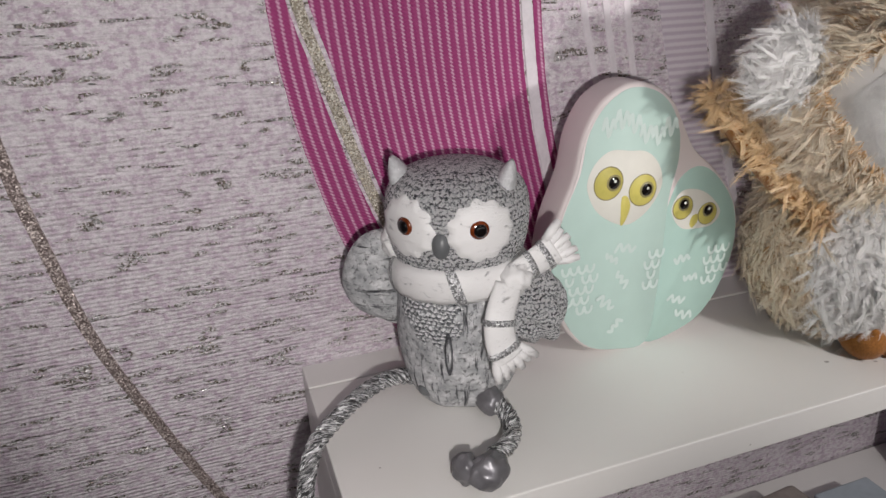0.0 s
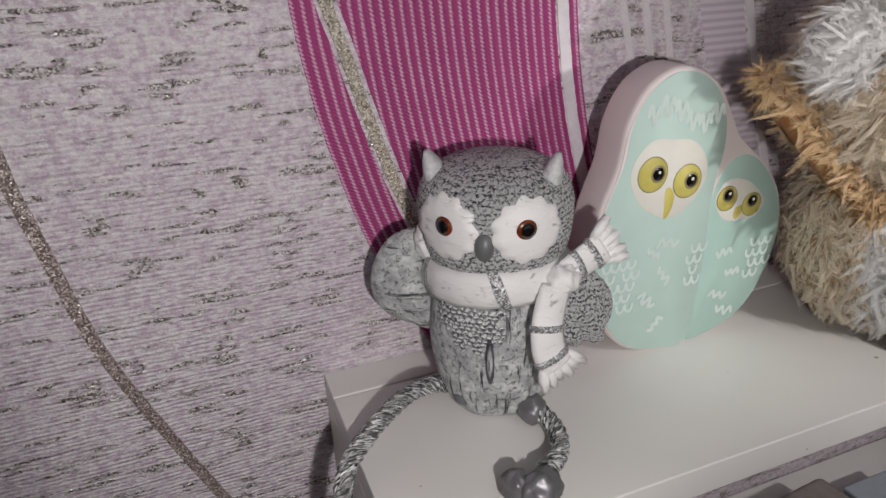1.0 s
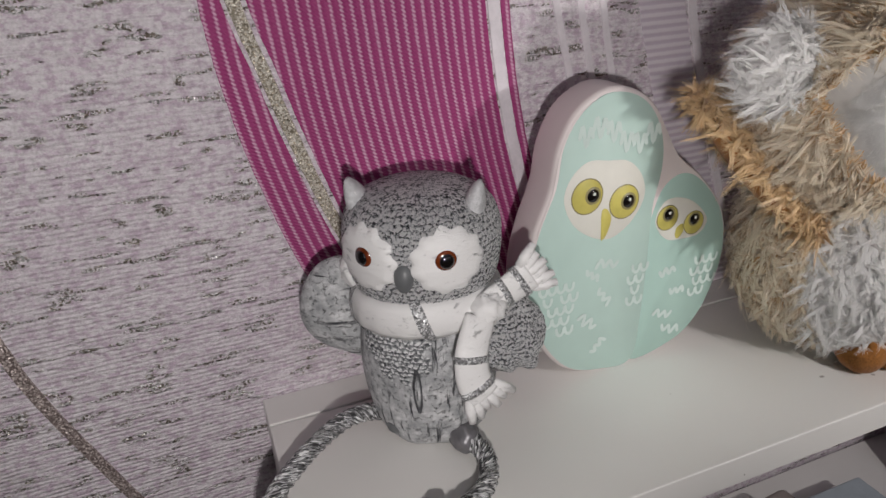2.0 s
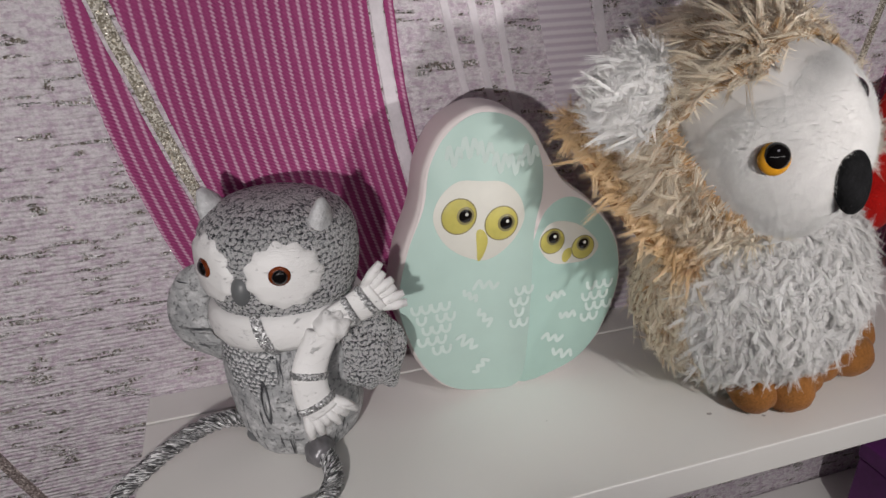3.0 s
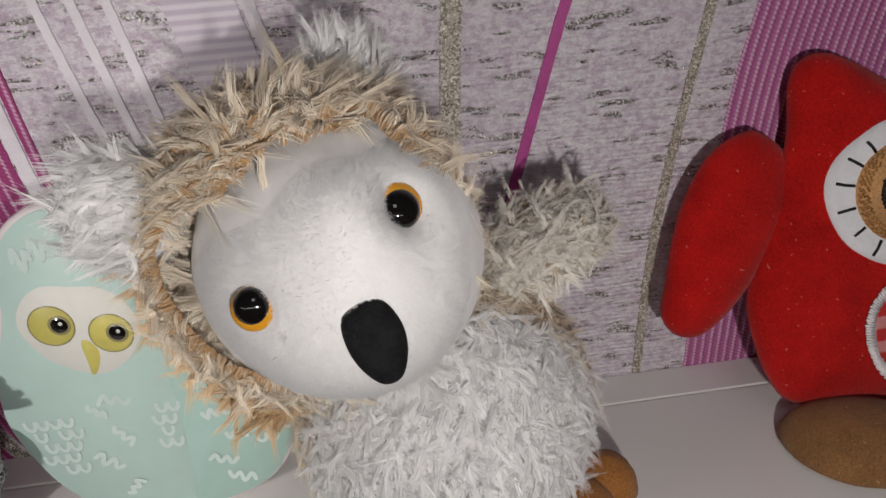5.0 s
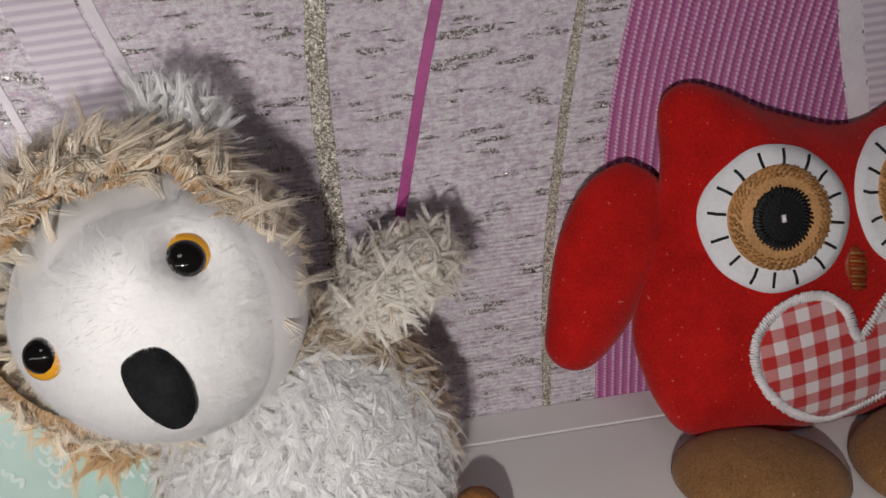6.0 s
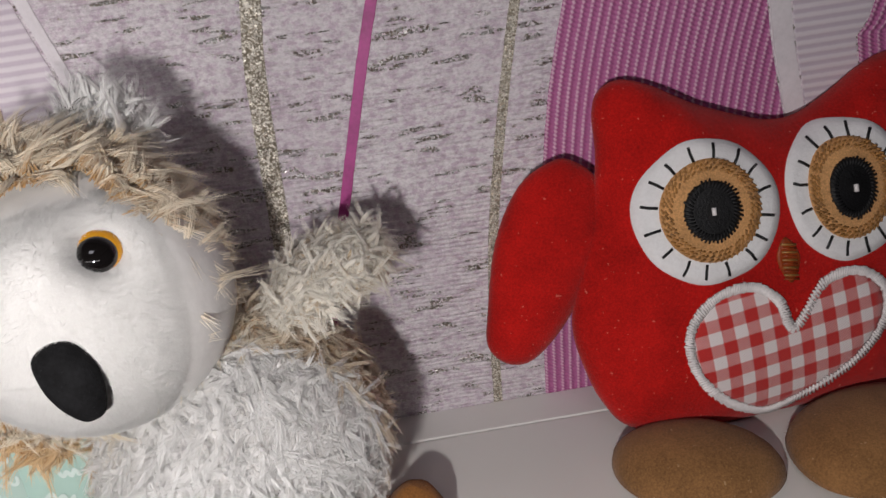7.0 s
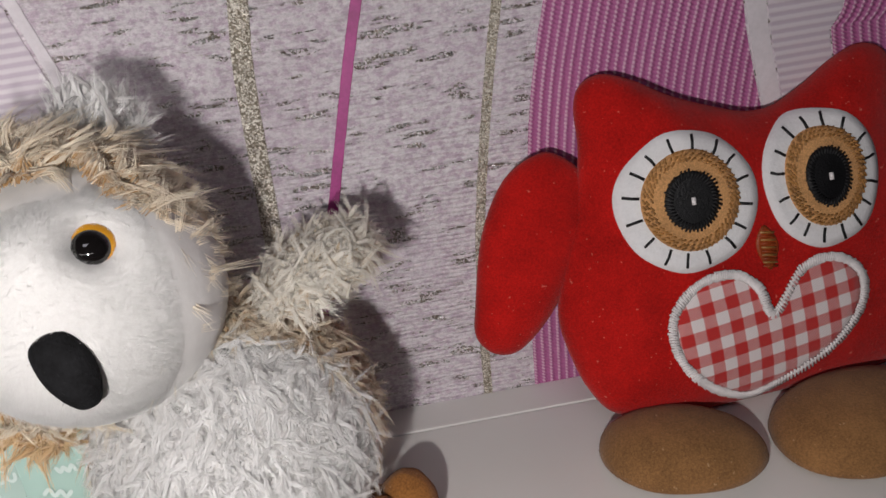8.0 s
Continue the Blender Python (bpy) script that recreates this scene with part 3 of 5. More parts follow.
for d in (0.0, 0.0135, 0.0265):
    e = smooth_edge([(0.30, 0.143 + d), (0.192, 0.1635 + d), (0.139, 0.176 + d * 0.93), (0.05, 0.200 + d * 0.9), (-0.02, 0.220 + d)])
    band("pale_line", e, shift(e, 0.0045), M_WHITELINE, "", 0.0006)
lil = smooth_edge([(0.30, 0.186), (0.19, 0.2125), (0.158, 0.2205), (0.10, 0.238), (-0.02, 0.28)])
band("lilac_band", lil, shift(lil, 0.029), M_LILAC, "ribbed lilac band", 0.0005)
band("pale_line", shift(lil, 0.030), shift(lil, 0.036), M_WHITELINE, "", 0.0006)
bron = smooth_edge([(0.30, -0.124), (0.20, -0.1195), (0.126, -0.113), (0.094, -0.108), (0.042, -0.098), (-0.010, -0.080), (-0.068, -0.057), (-0.13, -0.028)])
band("bronze_line", shift(bron, -0.003), shift(bron, 0.0035), M_BROWNGL, "dull bronze glitter line", 0.0006)
g1 = smooth_edge([(0.30, 0.3385), (0.222, 0.3275), (0.188, 0.322), (0.124, 0.317), (0.06, 0.313), (-0.02, 0.310)])
band("gold_line", shift(g1, -0.0048), shift(g1, 0.0048), M_GOLD, "gold glitter band", 0.0008)
p1 = smooth_edge([(0.30, 0.412), (0.214, 0.378), (0.126, 0.3495), (0.063, 0.3305), (-0.02, 0.306)])
band("pink_line", shift(p1, -0.0028), shift(p1, 0.0028), M_THINPINK, "magenta line", 0.0007)
g2 = smooth_edge([(0.30, 0.466), (0.2045, 0.4385), (0.1175, 0.420), (0.06, 0.4125), (0.0, 0.4085), (-0.02, 0.407)])
band("gold_line", shift(g2, -0.0026), shift(g2, 0.0026), M_GOLD, "thin gold glitter line", 0.0008)
pbL = smooth_edge([(0.30, 0.488), (0.201, 0.459), (0.141, 0.4455), (0.06, 0.438), (0.0, 0.4345), (-0.02, 0.434)])
pbR = smooth_edge([(0.30, 0.538), (0.187, 0.550), (0.136, 0.5595), (0.05, 0.58), (-0.02, 0.60)])
band("pink_band", pbL, pbR, M_PINK2, "rose pink ribbed band", follow=pbL)
band("pale_line", shift(pbR, 0.0004), shift(pbR, 0.0105), M_WHITELINE, "", 0.0007)
pc = smooth_edge([(0.30, 0.632), (0.179, 0.600), (0.155, 0.5945), (0.05, 0.62), (-0.02, 0.64)])
band("lilac_band", shift(pbR, 0.011), [(z, max(x - 0.0005, np.interp(z, *zip(*sorted(pbR))) + 0.012)) for z, x in pc], M_LILAC, "", 0.0005)
band("pink_band", pc, shift(pc, 0.07), M_PINK2, "", follow=pc)

shelf = thing("shelf_unit", pose(0, 0, 0), "white laminate shelf unit standing against the papered wall", "shelf")
part("top_board", box(0.0, 0.98, 0.207, 0.3165, -0.016, 0.0, 0.0007), M_LAM, shelf, smooth=False)
part("back_strip", box(0.0, 0.98, 0.3173, 0.3395, -0.016, 0.0004, 0.0007), M_LAM, shelf, smooth=False)
part("side_panel", box(0.0, 0.016, 0.209, 0.3385, -0.895, -0.0165, 0.0006), M_LAM, shelf, smooth=False)
part("side_panel", box(0.964, 0.98, 0.209, 0.3385, -0.895, -0.0165, 0.0006), M_LAM, shelf, smooth=False)
part("lower_board", box(0.0165, 0.9635, 0.209, 0.3385, -0.216, -0.20, 0.0006), M_LAM, shelf, smooth=False)
part("lower_board", box(0.0165, 0.9635, 0.209, 0.3385, -0.62, -0.604, 0.0006), M_LAM, shelf, smooth=False)
LOW = -0.1998


def carton(name, x0, x1, y0, y1, h, material, label):
    ob = thing(name, pose((x0 + x1) / 2, (y0 + y1) / 2, LOW), label, "box")
    a, b = (x1 - x0) / 2, (y1 - y0) / 2
    part("body", box(-a, a, -b, b, 0, h * 0.8, 0.002), material, ob, smooth=False)
    part("lid", box(-a - 0.001, a + 0.001, -b - 0.001, b + 0.001, h * 0.8, h, 0.002), material, ob, smooth=False)


carton("gift_box", 0.462, 0.522, 0.235, 0.30, 0.075, M_VIOLET, "dark violet card box on the lower shelf")
carton("storage_box", 0.355, 0.405, 0.225, 0.29, 0.03, M_BLUEGREY, "pale blue-grey box on the lower shelf")
cloth = thing("folded_cloth", pose(0.315, 0.265, LOW), "taupe cloth folded on the lower shelf", "cloth")
for k in range(3):
    part("fold", tf(pose(0, 0, 0.012 * k, 0, 0, 4 * k - 3), box(-0.032, 0.032, -0.035, 0.035, 0, 0.0118, 0.005)), M_TAUPE, cloth)


# ---- grey owl ornament with silver cord legs ----
OWL = pose(0.0755, 0.290, 0.0, 0, 0, -33) @ Matrix.Diagonal((1, 1, 0.965, 1))
owl = thing("owl_ornament", OWL, "grey and white resin owl in a scarf, with silver cord legs", "ornament")
PROF = [(0.0, 0.0), (0.019, 0.0), (0.0230, 0.002), (0.0265, 0.008), (0.0295, 0.02), (0.0315, 0.04), (0.0305, 0.058), (0.0285, 0.068), (0.0285, 0.076),
        (0.0320, 0.087), (0.0335, 0.098), (0.0330, 0.109), (0.0290, 0.1175), (0.0200, 0.1230), (0.0090, 0.1252), (0.0, 0.1256)]
PZ, PR = [p[1] for p in PROF[1:]], [p[0] for p in PROF[1:]]


def girth(z):
    return float(np.interp(z, PZ, PR))


def turned(z0, z1, rows, n, wob=0.0, grow=0.0, scales=0.0, a0=0.0, a1=2 * math.pi):
    """A band of the ornament's turned body between two heights, with UV in metres."""
    prof = spline([(r, 0, z) for r, z in PROF], 8)
    zs, rs = [p.z for p in prof], [p.x for p in prof]
    V, F, U = [], [], []
    for j in range(rows + 1):
        q = j / rows
        z = z0 + (z1 - z0) * q
        if z1 > 0.12:
            z = z0 + (z1 - z0) * math.sin(q * math.pi / 2) ** 1.0
        r = float(np.interp(z, zs, rs)) + grow
        for i in range(n + 1):
            a = a0 + (a1 - a0) * i / n
            d = 0.0
            if scales:
                row = z / 0.0023 + 0.9 * noise.noise((math.cos(a) * 9, math.sin(a) * 9, z * 260))
                col = a * 0.033 / 0.0030 + 0.5 * (int(row) % 2)
                fz, fa = row % 1.0, col % 1.0 - 0.5
                d = scales * max(0.0, 1 - fz) * (1 - 2.2 * fa * fa) + 0.4 * scales * noise.noise((a * 12, z * 900, 3))
            if wob:
                d += wob * noise.noise((math.cos(a) * 2.1, math.sin(a) * 2.1, z * 40)) + 0.35 * wob * noise.noise((a * 9, z * 30, 7))
            V.append(((r + d) * math.cos(a), (r + d) * math.sin(a) * 0.97, z))
            U.append((a * 0.033, z))
    for j in range(rows):
        F += [(j * (n + 1) + i, j * (n + 1) + i + 1, (j + 1) * (n + 1) + i + 1, (j + 1) * (n + 1) + i) for i in range(n)]
    return V, F, U


v, f, u = turned(0.0, 0.072, 36, 120, wob=0.0011)
part("body", (v + [(0, 0, 0)], f + [(i + 1, i, len(v)) for i in range(120)]), M_BARK, owl, "grey body carved like bark", uvs=u + [(0, 0)])
v, f, u = turned(0.070, 0.1255, 110, 240, scales=0.0005)
u = u + [(0, 0.126)]
f = f + [(110 * 241 + i, 110 * 241 + i + 1, len(v)) for i in range(240)]
v = v + [(0, 0, 0.1258)]
part("head", (v, f), M_FEATHER, owl, "grey head with carved feathers", uvs=u)


def on_head(x, z, h):
    a = -math.pi / 2 + x / 0.0325
    r = girth(z) + h
    return r * math.cos(a), r * math.sin(a) * 0.97, z


def wrapped(outline, thick, rings=6):
    c, n = centre(outline), len(outline)
    V, F = [on_head(c.x, c.y, thick)], []
    for k in range(1, rings + 1):
        q = k / rings
        h = thick if q < 0.85 else thick * (1 - ((q - 0.85) / 0.15) ** 2) - 0.0004 * (q == 1)
        V += [on_head(c.x + (p[0] - c.x) * q, c.y + (p[1] - c.y) * q, h + 0.0002 * noise.noise((p[0] * 300 * q, p[1] * 300 * q, 2))) for p in outline]
    F += [(0, 1 + i, 1 + (i + 1) % n) for i in range(n)]
    for k in range(rings - 1):
        F += [(1 + k * n + i, 1 + (k + 1) * n + i, 1 + (k + 1) * n + (i + 1) % n, 1 + k * n + (i + 1) % n) for i in range(n)]
    return V, F


for sgn in (-1, 1):
    ex = 0.0178 * sgn
    lobes = [(ex + (0.0160 + 0.0009 * math.cos(11 * a)) * math.cos(a), 0.1015 + (0.0152 + 0.0009 * math.cos(11 * a)) * math.sin(a)) for a in (2 * math.pi * k / 88 for k in range(88))]
    disc = part("eye_patch", wrapped(lobes, 0.0020), M_PLASTER, owl, "white scalloped eye patch")
    p = Vector(on_head(ex * 0.90, 0.1030, 0.0016))
    turn = math.degrees(math.atan2(p.y, p.x)) + 90
    part("iris", ell(p, (0.0044, 0.0016, 0.0044), (0, 0, turn), 24, 12), M_AMBER, disc, "amber iris")
    p2 = Vector(on_head(ex * 0.90, 0.1030, 0.0028))
    part("pupil", ell(p2, (0.0030, 0.0014, 0.0032), (0, 0, turn), 20, 12), M_BLACK, disc, "glossy black pupil")
    base, tip = Vector((0.0222 * sgn, -0.005, 0.110)), Vector((0.0272 * sgn, -0.010, 0.1290))
    line = [base.lerp(tip, k / 6) for k in range(7)]
    ear = part("ear", tube(line, [0.0086, 0.0086, 0.0083, 0.0076, 0.0063, 0.0045, 0.0018], 14, 0.6), M_EAR, owl, "pointed grey ear")
    part("inner_ear", ell(base.lerp(tip, 0.55) + Vector((0, -0.0036, 0)), (0.0030, 0.0014, 0.0052), (8, 14 * sgn, 0), 16, 10), M_PLASTER, ear)
part("beak", ell((0.0, -0.0322, 0.0955), (0.0040, 0.0034, 0.0064), (-8, 0, 0)), M_BEAKGREY, owl, "dark grey beak")
# scarf
V, F = [], []
n = 96
for i in range(n):
    a = 2 * math.pi * i / n
    zc = 0.0715 + 0.0025 * math.sin(a * 1.0 + 2.6) + 0.0008 * noise.noise((math.cos(a) * 3, math.sin(a) * 3, 1))
    for k in range(10):
        b = 2 * math.pi * k / 10
        r = 0.0300 + 0.0042 * math.cos(b) + 0.0007 * noise.noise((a * 5, b, 4))
        V.append((r * math.cos(a), r * math.sin(a) * 0.98, zc + 0.0088 * math.sin(b)))
for i in range(n):
    for k in range(10):
        F.append((i * 10 + k, ((i + 1) % n) * 10 + k, ((i + 1) % n) * 10 + (k + 1) % 10, i * 10 + (k + 1) % 10))
scarf = part("scarf", (V, F), M_PLASTER, owl, "white scarf with silver stripes")


def scarf_stripe(a, w):
    V, F = [], []
    for i in range(5):
        aa = a + w * (i / 4 - 0.5)
        zc = 0.0715 + 0.0025 * math.sin(aa + 2.6)
        for k in range(9):
            b = -1.5 + 3.0 * k / 8
            r = 0.0305 + 0.0044 * math.cos(b)
            V.append((r * math.cos(aa - 0.03 * k), r * math.sin(aa - 0.03 * k) * 0.98, zc + 0.0092 * math.sin(b)))
    for i in range(4):
        F += [(i * 9 + k, (i + 1) * 9 + k, (i + 1) * 9 + k + 1, i * 9 + k + 1) for k in range(8)]
    return V, F


part("stripe", scarf_stripe(-math.pi / 2 + 0.32, 0.15), M_SILVER, scarf, "silver glitter stripe")
part("stripe", scarf_stripe(-math.pi / 2 - 0.80, 0.13), M_SILVER, scarf)
part("knot", ell((0.030, -0.019, 0.0755), (0.0075, 0.0070, 0.0072), lump=0.3), M_PLASTER, scarf)


def scarf_tail(P, w0, w1, name, ref):
    P = spline(P, 6)
    m = len(P)
    ob = part(name, tube(P, [w0 + (w1 - w0) * k / (m - 1) for k in range(m)], 14, 0.42, ref=ref), M_PLASTER, scarf)
    T, S = frames(P, ref)
    for q in (0.42, 0.78):
        k = int(q * (m - 1))
        part("stripe", tube([P[k] - T[k] * 0.0014, P[k] + T[k] * 0.0014], (w0 + (w1 - w0) * q) * 1.08, 14, 0.50, ref=S[k]), M_SILVER, ob)
    end, t, s = P[-1], T[-1], S[-1]
    side = t.cross(s)
    for j in range(6):
        o = (j - 2.5) / 2.5
        a = end - t * 0.002 + side * (o * w1 * 0.8)
        b = end + t * (0.0075 + 0.0012 * (j % 2)) + side * (o * w1 * 1.35) + s * (0.0008 * (j % 3 - 1))
        part("tassel", tube([a, a.lerp(b, 0.5), b], [0.0020, 0.0025, 0.0016], 8), M_PLASTER, ob)


scarf_tail([(0.030, -0.018, 0.077), (0.038, -0.012, 0.081), (0.0465, -0.007, 0.0865)], 0.0062, 0.0080, "tail", (-0.15, 1, 0.1))
scarf_tail([(0.028, -0.0235, 0.074), (0.0255, -0.0325, 0.062), (0.0265, -0.0345, 0.050), (0.0300, -0.0335, 0.0425)], 0.0066, 0.0080, "tail", (-0.35, 1, 0))
wing = [(p.x, p.y) for p in spline([(-0.022, 0.090, 0), (-0.034, 0.0965, 0), (-0.046, 0.0925, 0), (-0.0545, 0.080, 0), (-0.057, 0.066, 0), (-0.052, 0.054, 0), (-0.040, 0.047, 0), (-0.026, 0.047, 0)], 6, True)]
g = puff(wing, 0.007, 0.006, 8)
part("wing", tf(pose(0, -0.002, -0.005, 0, 0, 8), g), M_BARKWING, owl, "grey wing carved like bark", uvs=[(p[2], -p[0]) for p in g[0]])
part("scarf_end", ell((-0.0285, -0.011, 0.0865), (0.0055, 0.0045, 0.0085), (0, -14, 0), lump=0.3), M_PLASTER, owl)
g = ell((0.0345, 0.004, 0.051), (0.0165, 0.0150, 0.0215), (0, -14, 0), 48, 30, 0.25, 4)
part("wing", g, M_FEATHER, owl, "grey feathered wing", uvs=[(p[0] + p[1], p[2]) for p in g[0]])
# cord legs, laid out in the room and then brought to the ornament
inv = OWL.inverted()


def leg(P):
    v, f, u = cord(spline([inv @ Vector(p) for p in P], 10), 0.0046, 0.0125)
    return part("leg", (v, f), M_ROPE, owl, "twisted silver cord leg", uvs=u)


leg([(0.058, 0.282, 0.012), (0.046, 0.290, 0.013), (0.032, 0.288, 0.014), (0.018, 0.281, 0.012), (0.004, 0.271, 0.009), (-0.006, 0.262, 0.005), (-0.0125, 0.252, -0.006), (-0.016, 0.245, -0.025), (-0.017, 0.241, -0.05)])
leg_r = leg([(0.072, 0.272, 0.012), (0.077, 0.264, 0.0105), (0.082, 0.256, 0.008), (0.0835, 0.247, 0.0062), (0.080, 0.237, 0.0058), (0.073, 0.229, 0.0062), (0.064, 0.2235, 0.008)])
part("ferrule", tf(inv, ell((0.0795, 0.2605, 0.0085), (0.0066, 0.0068, 0.0068), lump=0.2)), M_BOOT, leg_r, "dull pewter bead")
part("boot", tf(inv, join(ell((0.060, 0.2165, 0.0076), (0.0095, 0.0072, 0.0075), (0, 0, 20), lump=0.25), ell((0.0515, 0.2220, 0.0070), (0.0058, 0.0066, 0.0070), lump=0.25, seed=3))), M_BOOT, leg_r, "dark pewter boot")
part("boot", tf(inv, ell((-0.017, 0.2385, -0.060), (0.0075, 0.0085, 0.012), lump=0.25, seed=5)), M_BOOT, owl, "dark pewter boot")
for p in ((0.0545, 0.2785, 0.0115), (0.0705, 0.2705, 0.0105)):
    part("socket", tf(inv, ell(p, (0.0055, 0.0045, 0.0045))), M_BEAKGREY, owl)


# ---- tin box shaped as two owls ----
TINY = 0.287
tin = thing("owl_tin", pose(0.183, TINY + 0.011, 0), "mint and cream tin shaped as two owls, on the shelf", "tin box")
tin_m = Matrix.Diagonal((1, 1, 1.036, 1)) @ Matrix.Translation((-0.183, -TINY - 0.011, -0.0035))


def smooth_loop(pts, per=6):
    return [(p.x, p.y) for p in spline([(a, b, 0) for a, b in pts], per, True)]


OUT = smooth_loop([(0.1275, 0.042), (0.1235, 0.062), (0.1280, 0.085), (0.1360, 0.105), (0.1400, 0.124), (0.1490, 0.139), (0.1640, 0.1465), (0.1790, 0.1445), (0.1905, 0.1365), (0.1985, 0.124),
                   (0.2070, 0.111), (0.2225, 0.098), (0.2365, 0.081), (0.2415, 0.062), (0.2395, 0.043), (0.2300, 0.0215), (0.2140, 0.0085), (0.1900, 0.0038), (0.1660, 0.0038), (0.1480, 0.0095), (0.1350, 0.0235)], 5)
tin_box = part("body", tf(tin_m, slab(OUT, TINY, TINY + 0.0225, 0.0032, 5)), M_TIN, tin, "cream tin wall")
tc = centre(OUT)
INNER = [(tc.x + (a - tc.x) * 0.972, tc.y + (b - tc.y) * 0.972) for a, b in OUT]
lid = part("lid", tf(tin_m, slab(INNER, TINY - 0.00010, TINY + 0.0030, 0.00008, 1)), M_TIN, tin, "mint lid with two painted owls")
BIG = smooth_loop([(0.1290, 0.042), (0.1250, 0.062), (0.1305, 0.086), (0.1390, 0.106), (0.1425, 0.124), (0.1510, 0.1375), (0.1640, 0.1445), (0.1780, 0.1425), (0.1885, 0.1345), (0.1950, 0.1210), (0.1960, 0.1060),
                   (0.1925, 0.0880), (0.1918, 0.0600), (0.1905, 0.0320), (0.1860, 0.0060), (0.1660, 0.0055), (0.1490, 0.0110), (0.1365, 0.0245)], 5)
SMALL = smooth_loop([(0.1940, 0.0880), (0.2000, 0.0985), (0.2100, 0.1020), (0.2215, 0.0960), (0.2345, 0.0800), (0.2395, 0.0620), (0.2375, 0.0435), (0.2285, 0.0230), (0.2135, 0.0105), (0.1850, 0.0060), (0.1860, 0.0320), (0.1870, 0.0600)], 5)


def printed(outline, layer, material, label="", name="print"):
    """A thin printed and embossed area on the lid."""
    y = TINY - 0.00010 - 0.00012 * layer
    return part(name, tf(tin_m, slab(outline, y, TINY + 0.0006, 0.0001, 1)), material, lid, label)


printed(BIG, 2, M_MINT, "mint green owl", "owl_print")
printed(SMALL, 1, M_MINT2, "deeper mint small owl", "owl_print")
printed(smooth_loop([(0.1430, 0.1000), (0.1465, 0.1100), (0.1550, 0.1160), (0.1660, 0.1150), (0.1770, 0.1130), (0.1850, 0.1050), (0.1870, 0.0940), (0.1800, 0.0830), (0.1690, 0.0770), (0.1580, 0.0800), (0.1480, 0.0880)]), 3, M_TINWHITE, "white face", "face_print")
printed(smooth_loop([(0.1950, 0.0800), (0.1990, 0.0890), (0.2070, 0.0905), (0.2180, 0.0860), (0.2270, 0.0760), (0.2230, 0.0690), (0.2130, 0.0680), (0.2020, 0.0700)]), 2, M_TINWHITE, "", "face_print")
for (cx, cz, r, px, pz, pr) in ((0.1552, 0.1000, 0.0086, 0.1582, 0.1000, 0.0031), (0.1757, 0.0940, 0.0084, 0.1780, 0.0940, 0.0031), (0.2020, 0.0810, 0.0065, 0.2025, 0.0828, 0.0027), (0.2185, 0.0755, 0.0062, 0.2185, 0.0775, 0.0027)):
    rim = printed(oval(cx, cz, r, r), 3.6, M_OLIVE, "", "eye_rim")
    part("iris", tf(tin_m, slab(oval(cx, cz, r * 0.93, r * 0.93), TINY - 0.00066, TINY + 0.0004, 0.0001, 1)), M_YELLOW, rim, "yellow iris")
    part("pupil_ring", tf(tin_m, slab(oval(px, pz, pr * 1.35, pr * 1.35), TINY - 0.00078, TINY + 0.0004, 0.0001, 1)), M_OLIVE, rim)
    part("pupil", tf(tin_m, slab(oval(px, pz, pr, pr), TINY - 0.00090, TINY + 0.0004, 0.0001, 1)), M_BLACK, rim)
    part("glint", tf(tin_m, slab(oval(px + 0.0006, pz + 0.0007, 0.0008, 0.0008, 0, 12), TINY - 0.00102, TINY + 0.0004, 0.0001, 1)), M_TINWHITE, rim)
printed(smooth_loop([(0.1635, 0.0915), (0.1665, 0.0920), (0.1690, 0.0870), (0.1670, 0.0800), (0.1640, 0.0770), (0.1635, 0.0830)]), 3.8, M_YELLOW, "yellow beak", "beak_print")
printed(smooth_loop([(0.2085, 0.0750), (0.2120, 0.0760), (0.2125, 0.0720), (0.2095, 0.0690), (0.2075, 0.0710)]), 3, M_YELLOW, "", "beak_print")


def squiggle(pts, r=0.00095):
    P = [Vector((p.x, 0, p.y)) for p in spline([(a, b, 0) for a, b in pts], 5)]
    V, F = [], []
    for k, p in enumerate(P):
        d = (P[min(k + 1, len(P) - 1)] - P[max(k - 1, 0)]).normalized()
        s = Vector((-d.z, 0, d.x)) * r * (1.0 if 0 < k < len(P) - 1 else 0.3)
        y = Vector((0, TINY - 0.00046 - k * 0.000012, 0))
        V += [p - s + y, p + s + y]
        if k:
            F.append((2 * k - 2, 2 * k, 2 * k + 1, 2 * k - 1))
    part("feather_mark", tf(tin_m, (V, F)), M_PALE, lid, smooth=False)


rnd = random.Random(4)
for k in range(6):
    x, z = 0.150 + 0.0072 * k, 0.126 + 0.004 * math.sin(k * 1.3) - 0.0008 * k
    squiggle([(x, z), (x + 0.0015, z + 0.006), (x + 0.0035, z - 0.003), (x + 0.0055, z + 0.005), (x + 0.007, z)])
for x, z in ((0.160, 0.060), (0.167, 0.047), (0.158, 0.035), (0.165, 0.020), (0.205, 0.052), (0.212, 0.040), (0.204, 0.028), (0.210, 0.018), (0.168, 0.064)):
    a, s = rnd.uniform(-1.1, 1.1), rnd.uniform(0.75, 1.25) * rnd.choice((-1, 1))
    pts = [(-0.0055 + 0.0022 * k, rnd.uniform(0.0010, 0.0024) * (-1) ** k) for k in range(6)]
    squiggle([(x + s * (p * math.cos(a) - q * math.sin(a)), z + abs(s) * (p * math.sin(a) + q * math.cos(a))) for p, q in pts])
